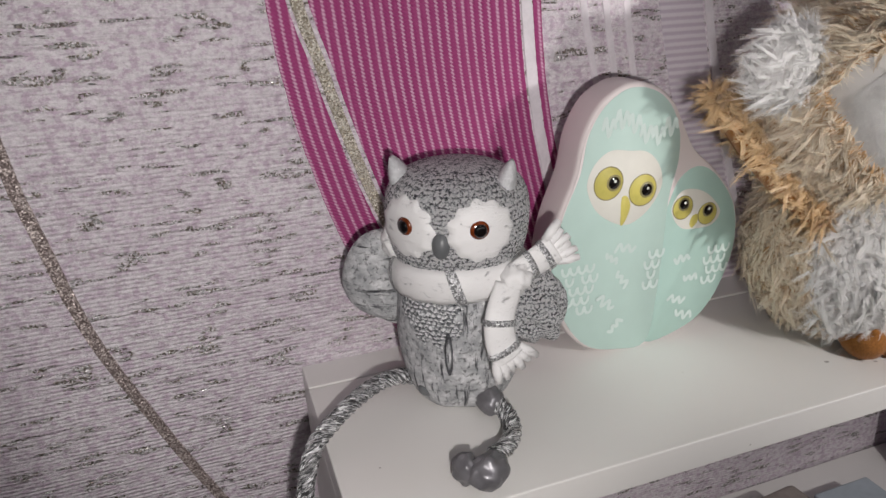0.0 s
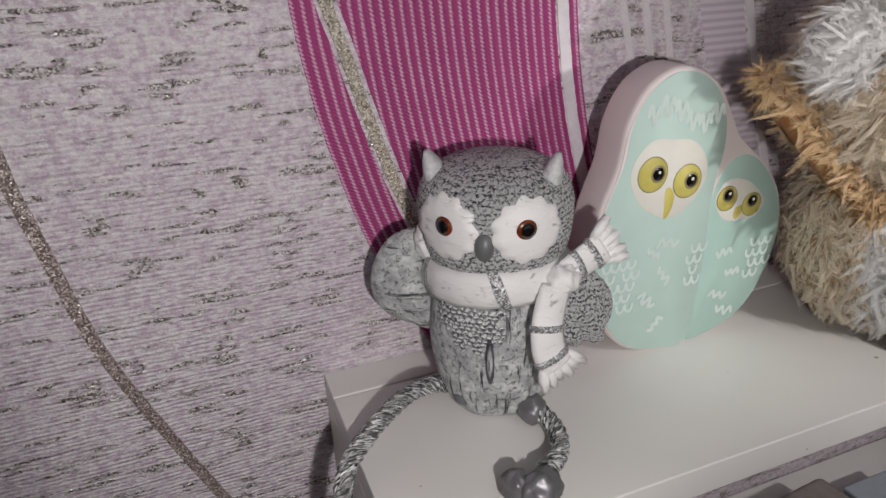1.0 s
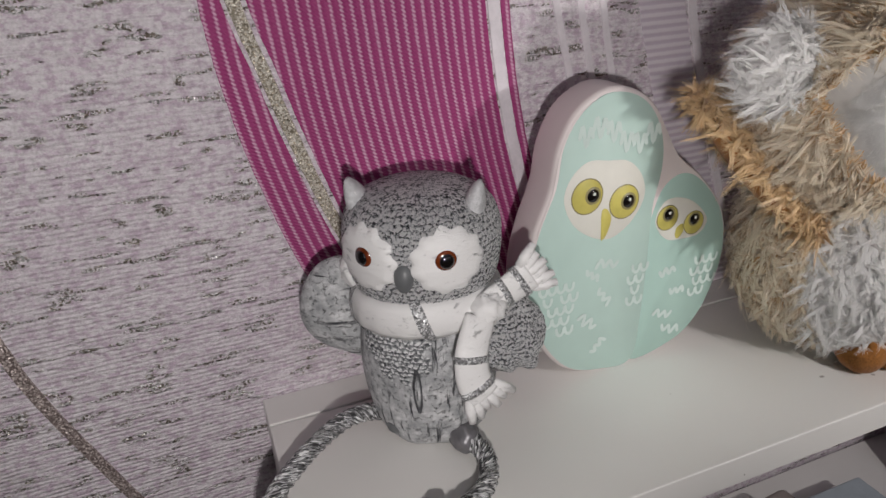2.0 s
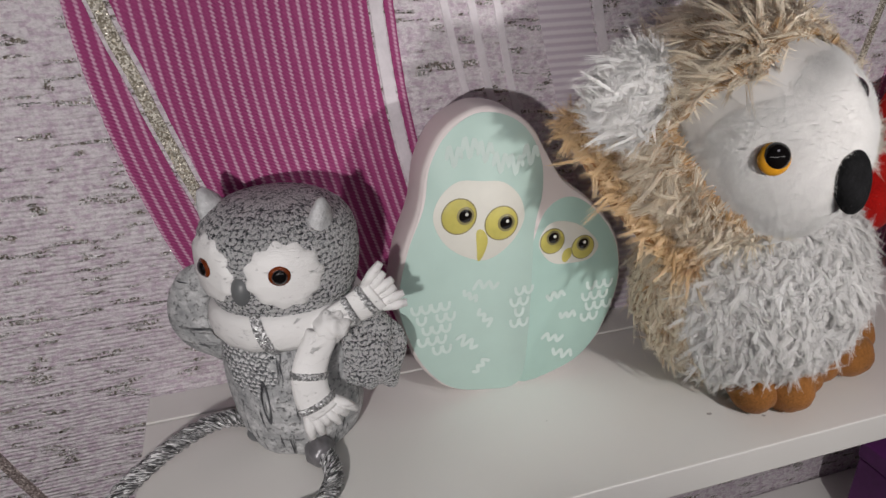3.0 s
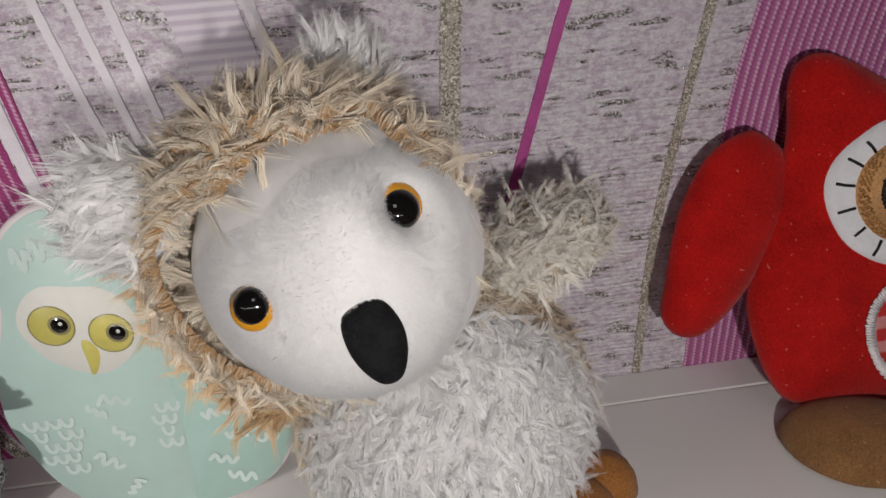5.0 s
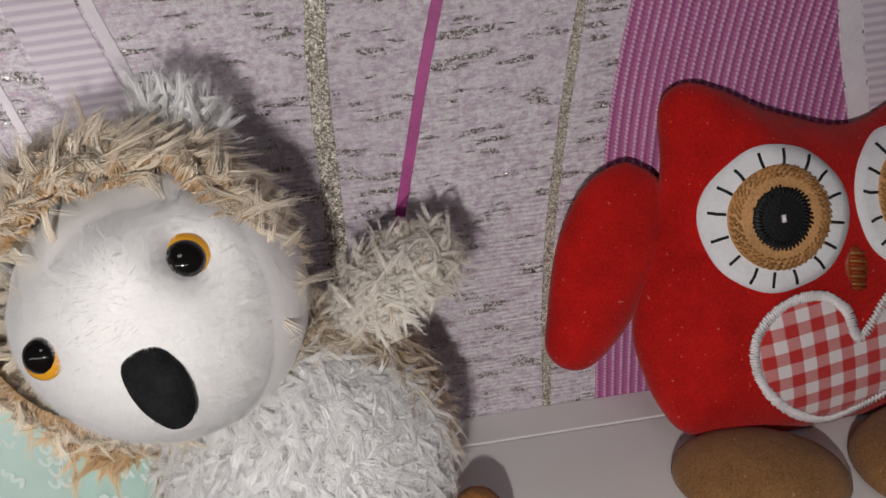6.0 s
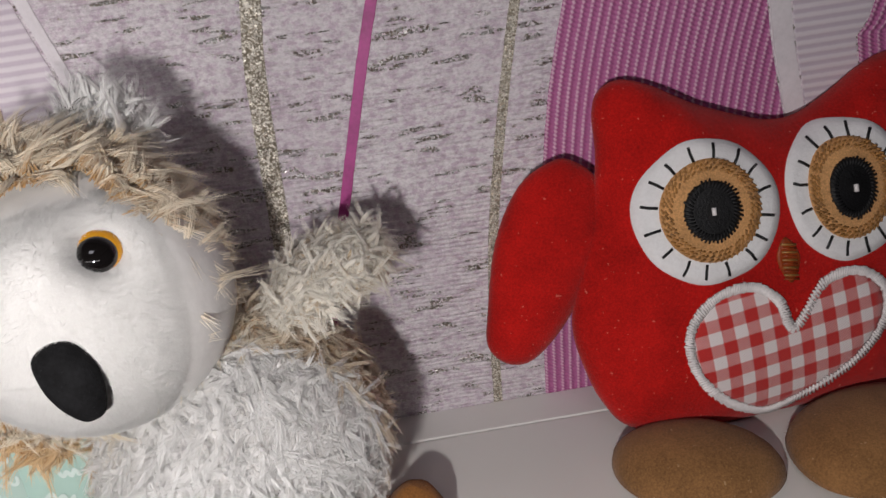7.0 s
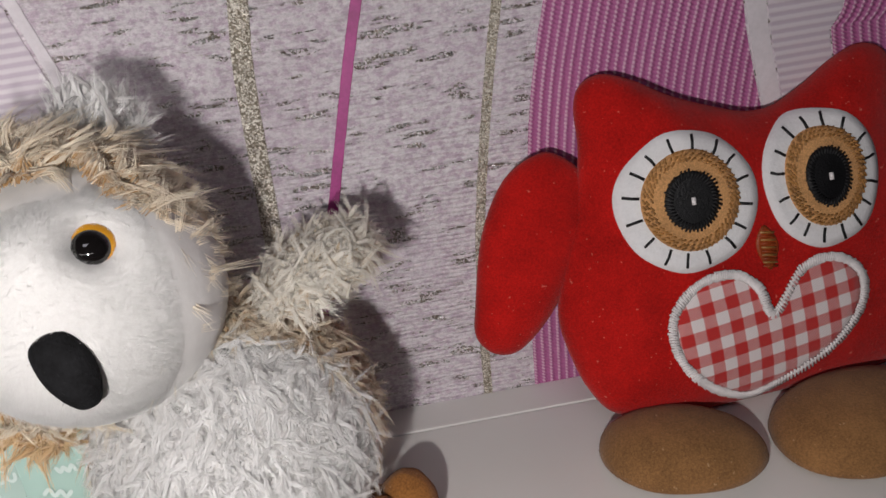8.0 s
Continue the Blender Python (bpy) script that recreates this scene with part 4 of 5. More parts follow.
for x0, z0, cols, rows in ((0.133, 0.033, 4, 5), (0.183, 0.040, 2, 4), (0.222, 0.036, 3, 4)):
    for i in range(cols):
        for j in range(rows):
            x, z = x0 + i * 0.0048 + 0.0024 * (j % 2), z0 + j * 0.0058
            if rnd.random() < 0.88:
                squiggle([(x - 0.0021, z + 0.003), (x - 0.0017, z), (x, z - 0.0014), (x + 0.0017, z), (x + 0.0021, z + 0.003)], 0.0008)


# ---- plush owl ----
PL = Vector((0.295, 0.262, 0.0))
plush = thing("plush_owl", pose(*PL), "shaggy tan and white plush owl with orange eyes, on the shelf", "soft toy")
HEAD, HR = Vector((0.2715, 0.2465, 0.1335)) - PL, 0.0450
EYE_A, EYE_B = Vector((0.2495, 0.207, 0.140)) - PL, Vector((0.2918, 0.2165, 0.159)) - PL
FR = (EYE_B - EYE_A).normalized()
BEAK_T, BEAK_B = Vector((0.2776, 0.2034, 0.1408)) - PL, Vector((0.2838, 0.2018, 0.1160)) - PL
FN = (0.5 * (EYE_A + EYE_B) - HEAD).normalized()
FR = (FR - FN * FR.dot(FN)).normalized()
FU = FR.cross(FN) * -1
FU = FU if FU.z > 0 else -FU
rng = np.random.default_rng(7)


def shell(c, r, count, keep, rot=None):
    """Random points on an ellipsoid with their normals, thinned by keep(normal, point)."""
    d = rng.normal(size=(count, 3))
    d /= np.linalg.norm(d, axis=1)[:, None]
    r = np.asarray(r)
    p, n = d * r, d / r
    n /= np.linalg.norm(n, axis=1)[:, None]
    if rot is not None:
        R = np.array(rot.to_matrix())
        p, n = p @ R.T, n @ R.T
    p = p + np.asarray(c)
    ok = keep(n, p)
    return p[ok], n[ok]


def pile(name, spots, comb, length, width, material, parent, label="", tuft=13, spread=0.0012, lie=0.8, curl=0.35, segs=4, jitter=0.35, round_=0.0):
    """Pile of flat tapering strands in tufts that lean along comb(points, normals)."""
    p0, n0 = spots
    m = len(p0)
    c0 = comb(p0, n0) + rng.normal(scale=jitter, size=(m, 3))
    c0 -= n0 * np.sum(c0 * n0, axis=1)[:, None]
    c0 /= np.linalg.norm(c0, axis=1)[:, None] + 1e-9
    L0 = length * rng.uniform(0.65, 1.2, m)
    p, n, c, L = (np.repeat(a, tuft, axis=0) for a in (p0, n0, c0, L0))
    k = len(p)
    off = rng.normal(scale=spread, size=(k, 3))
    off -= n * np.sum(off * n, axis=1)[:, None]
    L = L * rng.uniform(0.8, 1.15, k)
    side = np.cross(n, c) + rng.normal(scale=0.32, size=(k, 3))
    side /= np.linalg.norm(side, axis=1)[:, None]
    side *= np.where(np.sum(np.cross(side, c * lie + n * 0.3) * n, axis=1) < 0, -1.0, 1.0)[:, None]
    twist = np.repeat(rng.normal(scale=curl * 1.3, size=(m, 3)), tuft, axis=0) + rng.normal(scale=curl * 0.18, size=(k, 3))
    twist -= n * (0.75 * np.maximum(0, np.sum(twist * n, axis=1)))[:, None]
    wavy = np.repeat(rng.normal(scale=curl * 0.6, size=(m, 3)), tuft, axis=0)
    V = np.empty((k, segs + 1, 2, 3))
    for s in range(segs + 1):
        t = s / segs
        q = p + off * (1 - 0.82 * t) - n * 0.001 + (L * t)[:, None] * (n * (1 - lie * t) + c * lie * (0.55 + 0.6 * t) + twist * (t * t * 0.85) + wavy * (0.75 * math.sin(5.0 * t)))
        w = width * (1.0, 1.0, 0.9, 0.6, 0.12)[s if segs == 4 else (0, 1, 3, 4)[s] if segs == 3 else (0, 3, 4)[s]] * 0.5
        V[:, s, 0], V[:, s, 1] = q - side * w, q + side * w
    V = V.reshape(-1, 3)
    base = (np.arange(k) * 2 * (segs + 1))[:, None]
    F = np.concatenate([base + np.array([2 * s, 2 * s + 1, 2 * s + 3, 2 * s + 2]) for s in range(segs)])
    me = bpy.data.meshes.new(name)
    me.vertices.add(len(V))
    me.vertices.foreach_set("co", V.ravel())
    me.loops.add(F.size)
    me.loops.foreach_set("vertex_index", F.ravel().astype(np.int32))
    me.polygons.add(len(F))
    me.polygons.foreach_set("loop_start", np.arange(0, F.size, 4, dtype=np.int32))
    me.polygons.foreach_set("use_smooth", np.ones(len(F), dtype=bool))
    me.update(calc_edges=True)
    face_n = np.cross(side, c * lie + n * 0.3)
    face_n *= np.sign(np.sum(face_n * n, axis=1))[:, None] + 1e-6
    face_n /= np.linalg.norm(face_n, axis=1)[:, None] + 1e-9
    soft_n = n * round_ + face_n * (1 - round_)
    soft_n /= np.linalg.norm(soft_n, axis=1)[:, None]
    if round_:
        me.normals_split_custom_set_from_vertices(np.repeat(soft_n, 2 * (segs + 1), axis=0).tolist())
    uv = np.zeros((k, segs + 1, 2, 2))
    for s in range(segs + 1):
        uv[:, s, :, 1] = s / segs
    me.uv_layers.new(name="UVMap").data.foreach_set("uv", uv.reshape(-1, 2)[F.ravel()].astype(np.float32).ravel())
    me.materials.append(material)
    ob = new(name, me)
    ob.parent = parent
    return tagged(ob, label, kind="stuff") if label else tagged(ob, kind="stuff")


def on_mesh(geo, count, keep=None):
    """Random points over a mesh (verts, faces) with their normals."""
    A = np.array([tuple(v) for v in geo[0]], dtype=float)
    T = np.array([(f[0], f[k], f[k + 1]) for f in geo[1] for k in range(1, len(f) - 1)])
    e1, e2 = A[T[:, 1]] - A[T[:, 0]], A[T[:, 2]] - A[T[:, 0]]
    n = np.cross(e1, e2)
    area = np.linalg.norm(n, axis=1)
    pick = rng.choice(len(T), count, p=area / area.sum())
    a, b = rng.random(count), rng.random(count)
    over = a + b > 1
    a[over], b[over] = 1 - a[over], 1 - b[over]
    p = A[T[pick, 0]] + e1[pick] * a[:, None] + e2[pick] * b[:, None]
    n = n[pick] / (area[pick][:, None] + 1e-12)
    out = p - A.mean(axis=0)
    n *= np.where(np.sum(n * out, axis=1) < 0, -1.0, 1.0)[:, None]
    ok = keep(n, p) if keep else slice(None)
    return p[ok], n[ok]


def nap(geo, count, length, material, parent, keep=None):
    """A short upright nap over a mesh."""
    pile("nap", on_mesh(geo, count, keep), toward((0.0, 0.0, -1.0)), length, 0.00017, material, parent, tuft=2, spread=0.0003, lie=0.5, curl=0.5, segs=2, jitter=1.2, round_=0.0)


def toward(d):
    d = np.asarray(d)
    return lambda p, n: np.tile(d, (len(p), 1))


fn, fu, fr = np.array(FN), np.array(FU), np.array(FR)
BC, BR = Vector((0.300, 0.266, 0.055)) - PL, (0.0560, 0.0500, 0.0565)
torso = part("body", ell(BC, [r * 0.97 for r in BR], nu=40, nv=24), M_TANCLOTH, plush)
wf = np.array((0.10, -0.995, 0.0))


def belly(n, p):
    return (n @ wf > 0.42) & (p[:, 2] > 0.017)


pile("belly_fur", shell(BC, BR, 24000, belly), toward((0.0, -0.1, -1.0)), 0.0074, 0.00037, M_FURWHITE, torso, "silvery white shaggy pile", curl=0.65, tuft=18, spread=0.0010, lie=0.72)
pile("flank_fur", shell(BC, BR, 9500, lambda n, p: (n @ wf <= 0.46) & (p[:, 2] > 0.004)), toward((0.0, 0.0, -1.0)), 0.0072, 0.00040, M_FURTAN, torso, "tan shaggy pile with pale tips", curl=0.7, tuft=15, spread=0.0010)

BD = (0.5 * (BEAK_T + BEAK_B) - HEAD).normalized()


def head_form():
    """A round head that swells into a muzzle and a brow, with the eyes set in hollows."""
    v, f = ell((0, 0, 0), (1, 1, 1), nu=96, nv=60)
    eye_a, eye_b = (EYE_A - HEAD).normalized(), (EYE_B - HEAD).normalized()
    cheek = (EYE_B + FR * 0.017 - FU * 0.006 - FN * 0.008 - HEAD).normalized()
    bridge = (EYE_A.lerp(EYE_B, 0.70) + FU * 0.004 - HEAD).normalized()
    out = []
    for p in v:
        d = Vector(p).normalized()
        a, k = 0.008 * d.dot(BD), 0.0035
        r1, r2 = HR * 1.0, a + math.sqrt(max(1e-9, 0.0366 ** 2 - 0.008 ** 2 + a * a))
        q = max(k - abs(r1 - r2), 0.0) / k
        form = 0.0044 * math.exp(-(d.angle(bridge) / 0.36) ** 2) - 0.0066 * math.exp(-(d.angle(eye_b) / 0.17) ** 2) + 0.0016 * math.exp(-(d.angle(cheek) / 0.26) ** 2) - 0.0014 * math.exp(-(d.angle(eye_a) / 0.14) ** 2)
        out.append(HEAD + d * (max(r1, r2) + q * q * k * 0.25 + form + 0.0003 * noise.noise(d * 9)))
    return out, f


head_geo = head_form()
skull = part("head", head_geo, M_FELTFACE, plush, "round head with a white plush face")


def face_zone(n, p):
    up, out = n @ fu, n @ fn
    return (up < 0.42 + 0.04 * np.sin(n @ fr * 9)) & (out > 0.12 + 0.60 * np.maximum(0, n @ fr) + 0.48 * np.maximum(0, -(n @ fr)))


def cap_zone(n, p):
    return ~face_zone(n, p)


def near_eye(p):
    a, b = np.array(EYE_A), np.array(EYE_B)
    return (np.linalg.norm(p - a, axis=1) < 0.0058) | (np.linalg.norm(p - b, axis=1) < 0.0058)


def away(p, n):
    """Combed back from the face and a little down."""
    return -np.tile(fn, (len(p), 1)) * 0.8 + np.array((0, 0, -0.25)) + (n - fn) * 0.5


mouth = np.array(0.5 * (BEAK_T + BEAK_B))


def face_spot(n, p):
    d = p - np.array(HEAD)
    d /= np.linalg.norm(d, axis=1)[:, None]
    return face_zone(d, p) & ~near_eye(p) & (np.linalg.norm((p - mouth) * np.array((1.0, 0.5, 0.62)), axis=1) > 0.0068)


pile("face_plush", on_mesh(head_geo, 330000, face_spot), away, 0.0029, 0.00013, M_FACE, skull, "dense soft white plush", tuft=1, spread=0.0002, lie=0.30, curl=0.17, segs=2, jitter=0.35, round_=0.93)
pile("cap_fur", shell(HEAD + FU * 0.0100 + FN * 0.001 - FR * 0.005, (HR * 1.055, HR * 1.04, HR * 1.05), 14000, cap_zone), away, 0.0098, 0.00042, M_FURTAN, skull, "tan shaggy pile with pale tips", curl=0.62, lie=0.85, spread=0.0011, tuft=16)
for sgn in (-1, 1):
    d = FU * 0.82 - FR * 0.66 - FN * 0.16 if sgn < 0 else FU * 0.86 + FR * 0.56 - FN * 0.16
    c = Vector((0.2125, 0.2430, 0.1580)) - PL if sgn < 0 else HEAD + d.normalized() * (HR * 1.26)
    size = (0.0150, 0.0100, 0.0165) if sgn < 0 else (0.0125, 0.0090, 0.0145)
    ear = part("ear", ell(c, [0.9 * q for q in size], nu=20, nv=12), M_FELTFACE, plush, "white tufted ear")
    dd = np.array((c - HEAD).normalized())
    pile("ear_fur", shell(c, size, 2200, lambda n, p: n @ dd > -0.75), toward(dd * 0.8 + np.array((0, -0.1, -0.35))), 0.0068, 0.00048, M_FURWHITE, ear, "white shaggy ear tuft", lie=0.78, curl=0.6, spread=0.0011, tuft=15)
for P, out in ((EYE_A, -FR), (EYE_B, FR)):
    d = (P - HEAD).normalized().lerp(FN, 0.45 if P is EYE_A else 0.15).normalized()
    q = d.to_track_quat("Z", "Y").to_matrix().to_4x4()
    first = P is EYE_A
    c = HEAD + (P - HEAD).normalized() * (HR + (-0.0006 if first else -0.0034))
    ring, ball = (0.0061, 0.0051) if first else (0.0065, 0.0056)
    eye = part("eye", tf(Matrix.Translation(c + d * 0.0002 + out * 0.0009 + FU * (-0.0006 if first else 0.0010)) @ q, ell((0, 0, 0), (ring, ring, 0.0030))), M_ORANGE, plush, "orange glass eye")
    part("pupil", tf(Matrix.Translation(c + d * 0.0012) @ q, ell((0, 0, 0), (ball, ball, 0.0038))), M_BLACK, eye, "glossy black pupil")
bc = 0.5 * (BEAK_T + BEAK_B)
bd = (BEAK_B - BEAK_T).normalized()
bn = (FN - bd * FN.dot(bd)).normalized()
bm4 = Matrix((bd.cross(bn), bd, bn)).transposed().to_4x4()
beak_line = smooth_loop([(0.0, -0.0125), (0.0062, -0.010), (0.0080, -0.002), (0.0068, 0.006), (0.0030, 0.0125), (-0.0025, 0.0125), (-0.0065, 0.006), (-0.0078, -0.002), (-0.0055, -0.010)])
g = puff(beak_line, 0.0055, 0.004, 6)
g = [(v[0], v[2], -v[1]) for v in g[0]], [tuple(reversed(f)) for f in g[1]]
g = tf(Matrix.Translation(bc + bn * 0.0014) @ bm4, g)
beak = part("beak", g, M_BLACKFELT, plush, "black felt beak")
nap(g, 5000, 0.0011, M_BLACKFUZZ, beak)


def plush_wing(a, b, r, name, under):
    """A stuffed wing from shoulder a to tip b, shaggy above, suede on its lower side."""
    a, b = Vector(a) - PL, Vector(b) - PL
    ax = (b - a).normalized()
    rot = ax.to_track_quat("Z", "Y")
    c, L = 0.5 * (a + b), (b - a).length / 2 + 0.004
    core = part("wing", ell(c, (r, r * 0.55, L), [math.degrees(e) for e in rot.to_euler()], 24, 14), M_SUEDE, plush, "shaggy wing with a brown suede underside")
    up = np.array((Vector(under) * -1).normalized())
    pile("wing_fur", shell(c, (r, r * 0.55, L), 3600, lambda n, p: n @ up > (-0.5 if name == "l" else -0.45), rot.to_matrix().to_quaternion()), toward(np.array(ax) * 0.5 + np.array((0, -0.2, -0.35))), 0.0060, 0.00040, M_FURWING if name == "l" else M_FURGREY, core, "shaggy wing pile", curl=0.65, tuft=16, spread=0.0010)


plush_wing((0.243, 0.240, 0.084), (0.205, 0.274, 0.140), 0.0165, "l", (-0.6, -0.30, -0.70))
plush_wing((0.327, 0.262, 0.110), (0.359, 0.287, 0.124), 0.0205, "r", (-0.1, -0.35, -0.9))


def plush_foot(toes, heel):
    go, big = Vector((0.0070, 0.0045, 0)), 1.14
    toes, heel = [(Vector((t[0], t[1], r[2] * big)) + go, [q * big for q in r], a) for t, r, a in toes], Vector(heel) + go
    pieces = [ell(Vector(t) - PL, r, (0, 0, a), 20, 12, 0.06, k) for k, (t, r, a) in enumerate(toes)]
    ob = part("foot", ell(Vector(heel) - PL, (0.018, 0.014, 0.0095), nu=24, nv=14), M_SUEDE, plush, "brown suede foot with three toes")
    for g in pieces:
        nap(g, 2500, 0.0009, M_SUEDEFUZZ, part("toe", g, M_SUEDE, ob))


plush_foot([((0.2785, 0.2285, 0.0098), (0.0098, 0.0115, 0.0098), -12), ((0.2945, 0.2240, 0.0105), (0.0108, 0.0120, 0.0105), 0), ((0.3080, 0.2325, 0.0095), (0.0085, 0.0115, 0.0095), 20)], (0.293, 0.241, 0.0096))
plush_foot([((0.3260, 0.2385, 0.0092), (0.0085, 0.0110, 0.0092), 0), ((0.3430, 0.2375, 0.0110), (0.0110, 0.0120, 0.0110), 15), ((0.3555, 0.2490, 0.0120), (0.0100, 0.0115, 0.0120), 45)], (0.338, 0.250, 0.0096))


# ---- red stuffed owl ----
RED_M = pose(0.545, 0.2945, 0.0, 0, 0, 4.5) @ pose(0, 0, 0, -13.5, 0, 0)
red = thing("felt_owl", RED_M, "red fleece stuffed owl with a checked heart, leaning on wall", "soft toy")
half = [(0.001, 0.1400), (-0.018, 0.1465), (-0.0350, 0.1540), (-0.0510, 0.1635), (-0.0640, 0.1682), (-0.0740, 0.1650), (-0.0785, 0.1555), (-0.0795, 0.1360), (-0.0855, 0.110), (-0.0950, 0.085),
        (-0.1010, 0.063), (-0.0985, 0.0433), (-0.0920, 0.0240), (-0.0800, 0.0090), (-0.0510, 0.0025), (0.0, 0.0020)]
ring = half + [(-a - 0.002, b - 0.045 * b) for a, b in half[-2:0:-1]]
RB = smooth_loop(ring, 5)
RH, RP, RMID = 0.0225, 2.6, (0.0, 0.078)
body_red = part("body", puff(RB, RH, 0.013, 14, RP, RMID), M_RED, red, "red fleece body with pointed ears")
nap(puff(RB, RH, 0.013, 14, RP, RMID), 46000, 0.0010, M_REDFUZZ, body_red, lambda n, p: p[:, 1] < 0.006)
hill = swell(RB, RH, RP, RMID)


def on_red(u, v, off):
    return (u, -hill(u, v) - off, v)


def patch(outline, off, rim=0.0006, rings=7):
    c, n = centre(outline), len(outline)
    V, F = [on_red(c.x, c.y, off)], []
    for k in range(1, rings + 1):
        q = k / rings
        V += [on_red(c.x + (p[0] - c.x) * q, c.y + (p[1] - c.y) * q, off if k < rings else off - rim) for p in outline]
    V += [on_red(p[0], p[1], -0.0006) for p in outline]
    F += [(0, 1 + i, 1 + (i + 1) % n) for i in range(n)]
    for k in range(rings):
        F += [(1 + k * n + i, 1 + (k + 1) * n + i, 1 + (k + 1) * n + (i + 1) % n, 1 + k * n + (i + 1) % n) for i in range(n)]
    return V, F


def stitch(points, r, off, material, parent, name="stitch", closed=False, label=""):
    return part(name, tube([Vector(on_red(a, b, off)) for a, b in points], r, 6, closed=closed), material, parent, label)


rs = random.Random(11)
for cu, cv, wide in ((-0.0407, 0.1064, 0.965), (0.0230, 0.1050, 0.875)):
    felt = part("eye_patch", patch([(cu + wide * (0.0325 + 0.0004 * math.sin(5 * a)) * math.cos(a), cv + (0.0312 + 0.0004 * math.cos(7 * a)) * math.sin(a)) for a in (2 * math.pi * k / 64 for k in range(64))], 0.0016), M_WHITEFELT, red, "white felt eye patch")
    cu += 0.0004
    ir = part("iris", patch(oval(cu, cv + 0.0005, 0.0220 * wide, 0.0222), 0.0027), M_BROWNFELT, felt, "caramel felt iris")
    part("pupil", patch(oval(cu, cv + 0.0005, 0.0120 * wide, 0.0128), 0.0038), M_BLACKTHREAD, ir, "black embroidered pupil")
    part("glint", tube([Vector(on_red(cu, cv - 0.0012, 0.0043)), Vector(on_red(cu, cv + 0.0020, 0.0043))], 0.0010, 6), M_WHITETHREAD, ir)
    for rr, nn in ((0.0212, 50), (0.0196, 48), (0.0178, 46)):
        for k in range(nn):
            a = 2 * math.pi * k / nn + rs.uniform(-0.03, 0.03)
            q = (cu + wide * rr * math.cos(a), cv + 0.0005 + rr * 1.005 * math.sin(a))
            d = (-0.0011 * math.sin(a + 0.6), 0.0011 * math.cos(a + 0.6))
            stitch([(q[0] - d[0], q[1] - d[1]), (q[0] + d[0], q[1] + d[1])], 0.0005, 0.0030, M_THREAD, ir)
    for k in range(44):
        a = 2 * math.pi * k / 44
        rr = rs.uniform(0.96, 1.05)
        stitch([(cu + wide * 0.0088 * math.cos(a + 0.1), cv + 0.0005 + 0.0098 * math.sin(a + 0.1)), (cu + wide * 0.0125 * rr * math.cos(a), cv + 0.0005 + 0.0134 * rr * math.sin(a))], 0.0005, 0.0038, M_BLACKTHREAD, ir)
    for k in range(16):
        a = 2 * math.pi * (k + 0.5) / 16 + rs.uniform(-0.05, 0.05)
        r0, r1, bow = 0.0226, rs.uniform(0.0280, 0.0302), rs.uniform(-0.012, 0.018)
        stitch([(cu + wide * r0 * math.cos(a), cv + r0 * math.sin(a)), (cu + wide * 0.5 * (r0 + r1) * math.cos(a + bow), cv + 0.5 * (r0 + r1) * math.sin(a + bow)), (cu + wide * r1 * math.cos(a), cv + r1 * math.sin(a))], 0.00065, 0.0018, M_BLACKTHREAD, felt, "lash")
nose = part("beak", patch(smooth_loop([(-0.0085, 0.0895), (-0.0030, 0.0820), (-0.0035, 0.0750), (-0.0075, 0.0690), (-0.0120, 0.0755), (-0.0130, 0.0830)]), 0.0007), M_REDTHREAD, red, "rust embroidered beak")
for k in range(10):
    v = 0.0715 + 0.0017 * k
    stitch([(-0.0112, v), (-0.0046, v - 0.0012)], 0.0005, 0.0009, M_THREAD if k % 2 else M_REDTHREAD, nose)
HEART = smooth_loop([(-0.0085, 0.0485), (-0.0150, 0.0625), (-0.0262, 0.0708), (-0.0425, 0.0690), (-0.0550, 0.0560), (-0.0540, 0.0370), (-0.0412, 0.0200), (-0.0215, 0.0088), (-0.0062, 0.0118), (0.0179, 0.0238), (0.0335, 0.0405),
                     (0.0362, 0.0573), (0.0240, 0.0685), (0.0065, 0.0665)], 8)
heart = part("heart", patch(HEART, 0.0010), M_GINGHAM, red, "red and white checked cotton heart")
stitch(HEART, 0.0007, 0.0008, M_WHITETHREAD, heart, "border", True, "white satin stitch border")
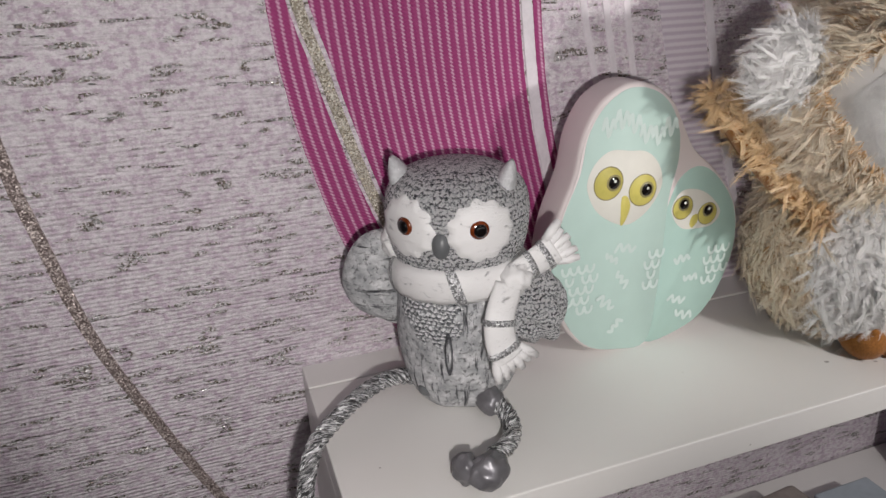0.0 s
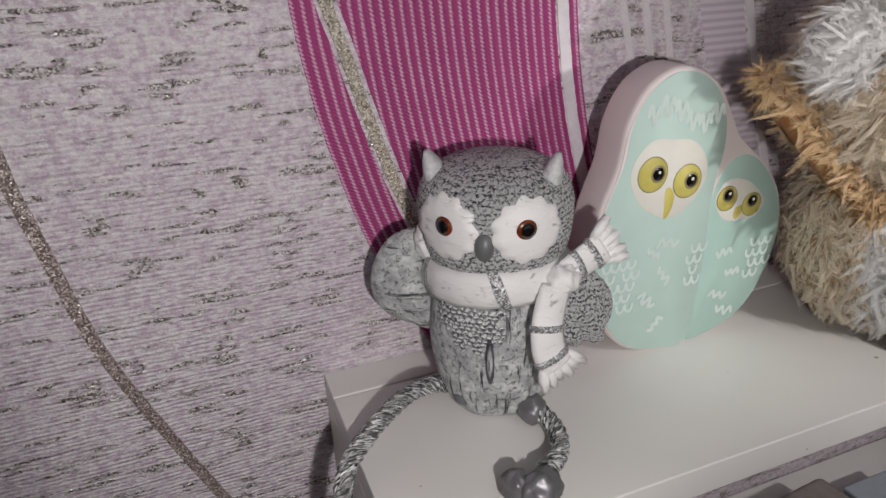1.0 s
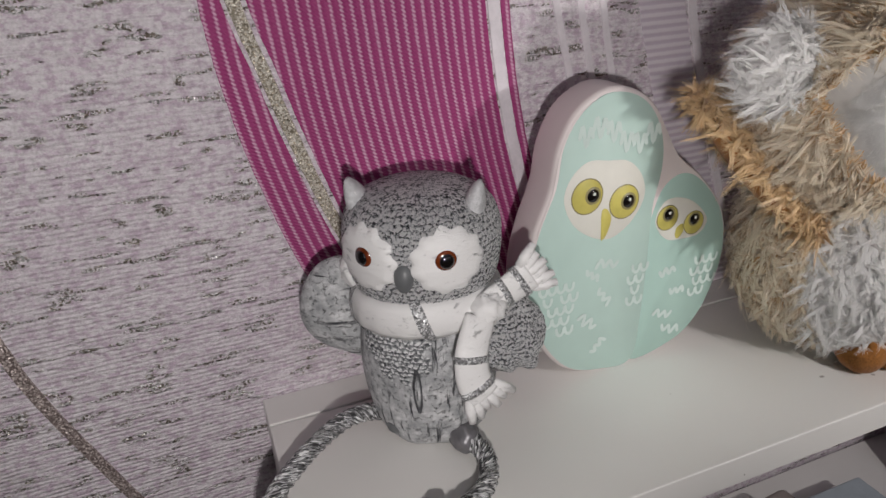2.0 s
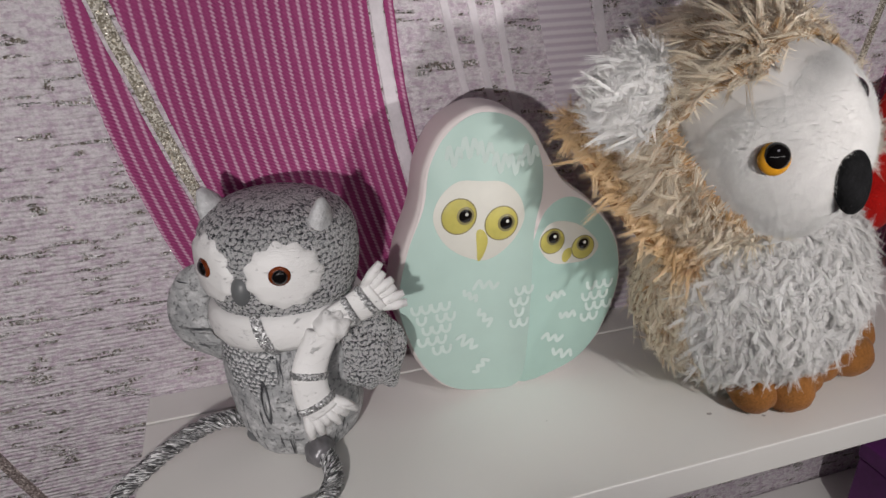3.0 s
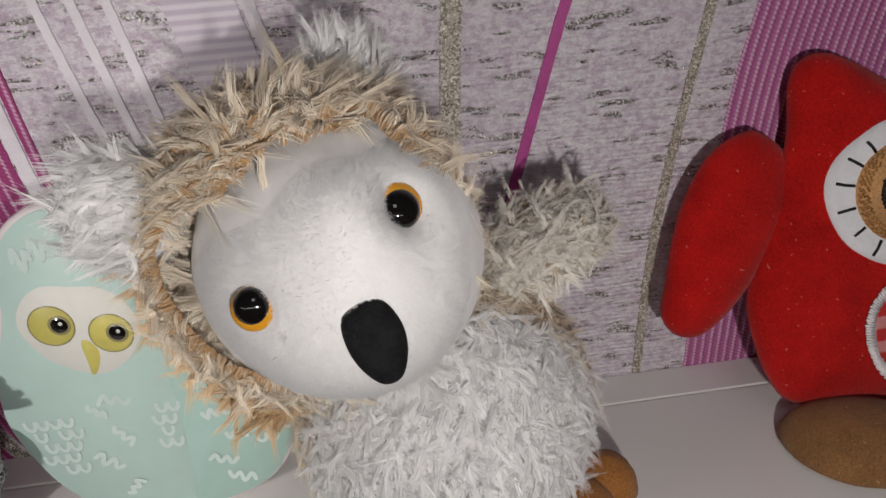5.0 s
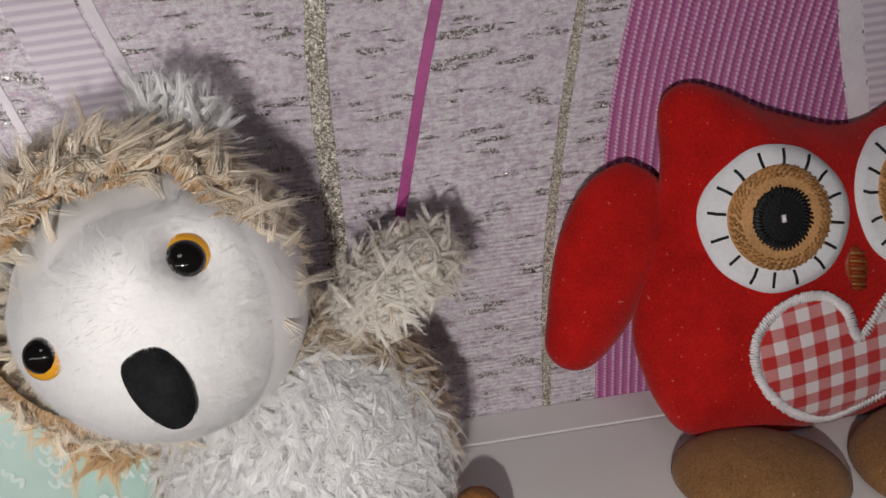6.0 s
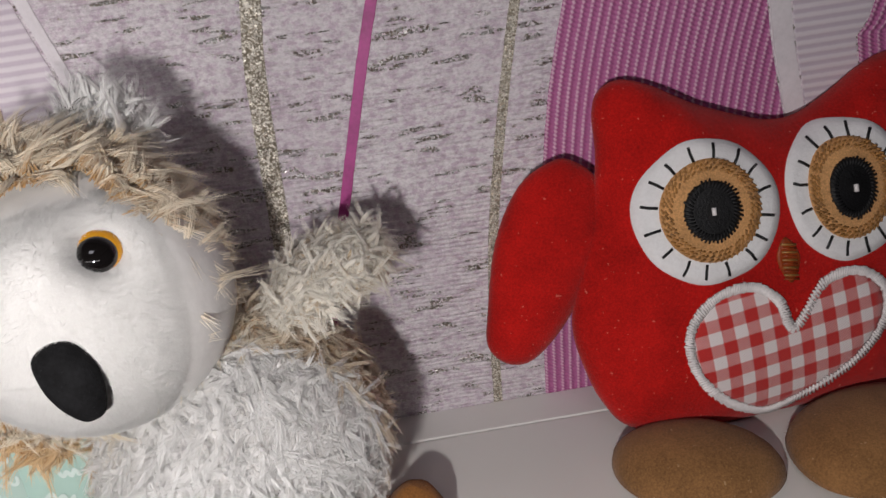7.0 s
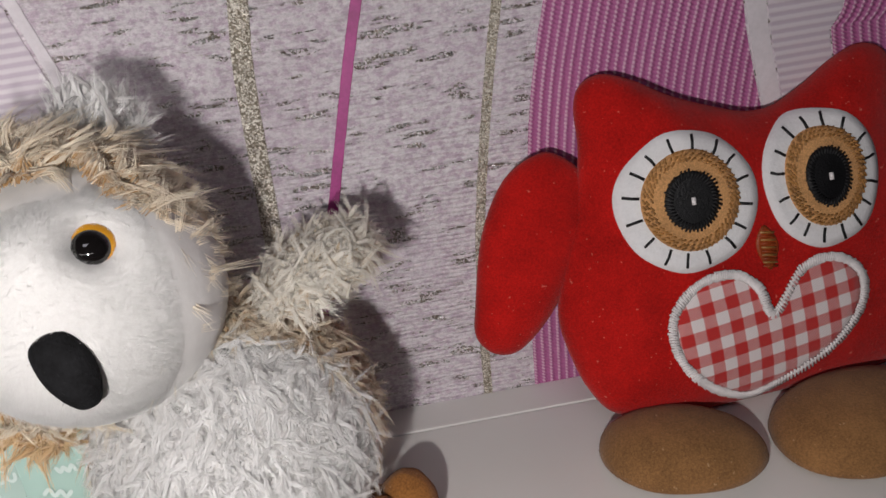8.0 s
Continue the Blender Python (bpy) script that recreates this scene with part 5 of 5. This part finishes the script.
for k in range(0, len(HEART)):
    p, q = HEART[k], HEART[(k + 1) % len(HEART)]
    for s in (0.0, 0.5):
        m = (p[0] + (q[0] - p[0]) * s, p[1] + (q[1] - p[1]) * s)
        t = Vector((q[0] - p[0], q[1] - p[1])).normalized()
        o = Vector((-t.y, t.x)) * rs.uniform(0.0017, 0.0024) + t * 0.0005
        stitch([(m[0] - o.x, m[1] - o.y), m, (m[0] + o.x, m[1] + o.y)], 0.00058, 0.0014, M_WHITETHREAD, heart)
WG = smooth_loop([(-0.0973, 0.1413), (-0.0870, 0.1389), (-0.0775, 0.1283), (-0.0760, 0.1076), (-0.0870, 0.0880), (-0.1034, 0.0660), (-0.1205, 0.0525), (-0.1325, 0.0530), (-0.1400, 0.0629), (-0.1377, 0.0783), (-0.1288, 0.1102), (-0.1144, 0.1327)], 5)
for sgn in (-1, 1):
    o = WG if sgn < 0 else [(-a, b) for a, b in reversed(WG)]
    g = tf(pose(0, 0.005, -0.003, 0, 0, 0), puff(o, 0.0120, 0.007, 9, 2.4))
    nap(g, 14000, 0.0010, M_REDFUZZ, part("wing", g, M_RED, red, "red fleece wing"))
rinv = RED_M.inverted()


def pad(out, h):
    """A flat stuffed foot on the shelf: outline in the room's x, y."""
    v, f = puff(smooth_loop(out, 5), h, 0.0035, 8, 2.4)
    g = [(p[0], p[2], 0.0036 - p[1]) for p in v], [tuple(reversed(q)) for q in f]
    g = tf(rinv, g)
    nap(g, 12000, 0.0010, M_PADFUZZ, part("foot", g, M_PADFELT, red, "brown felt foot"))


pad([(0.4495, 0.270), (0.456, 0.283), (0.475, 0.289), (0.500, 0.284), (0.517, 0.268), (0.518, 0.250), (0.503, 0.238), (0.484, 0.2365), (0.464, 0.242), (0.452, 0.255)], 0.0175)
pad([(0.524, 0.256), (0.532, 0.275), (0.555, 0.288), (0.585, 0.290), (0.606, 0.280), (0.608, 0.258), (0.594, 0.240), (0.568, 0.229), (0.545, 0.228), (0.528, 0.238)], 0.0185)
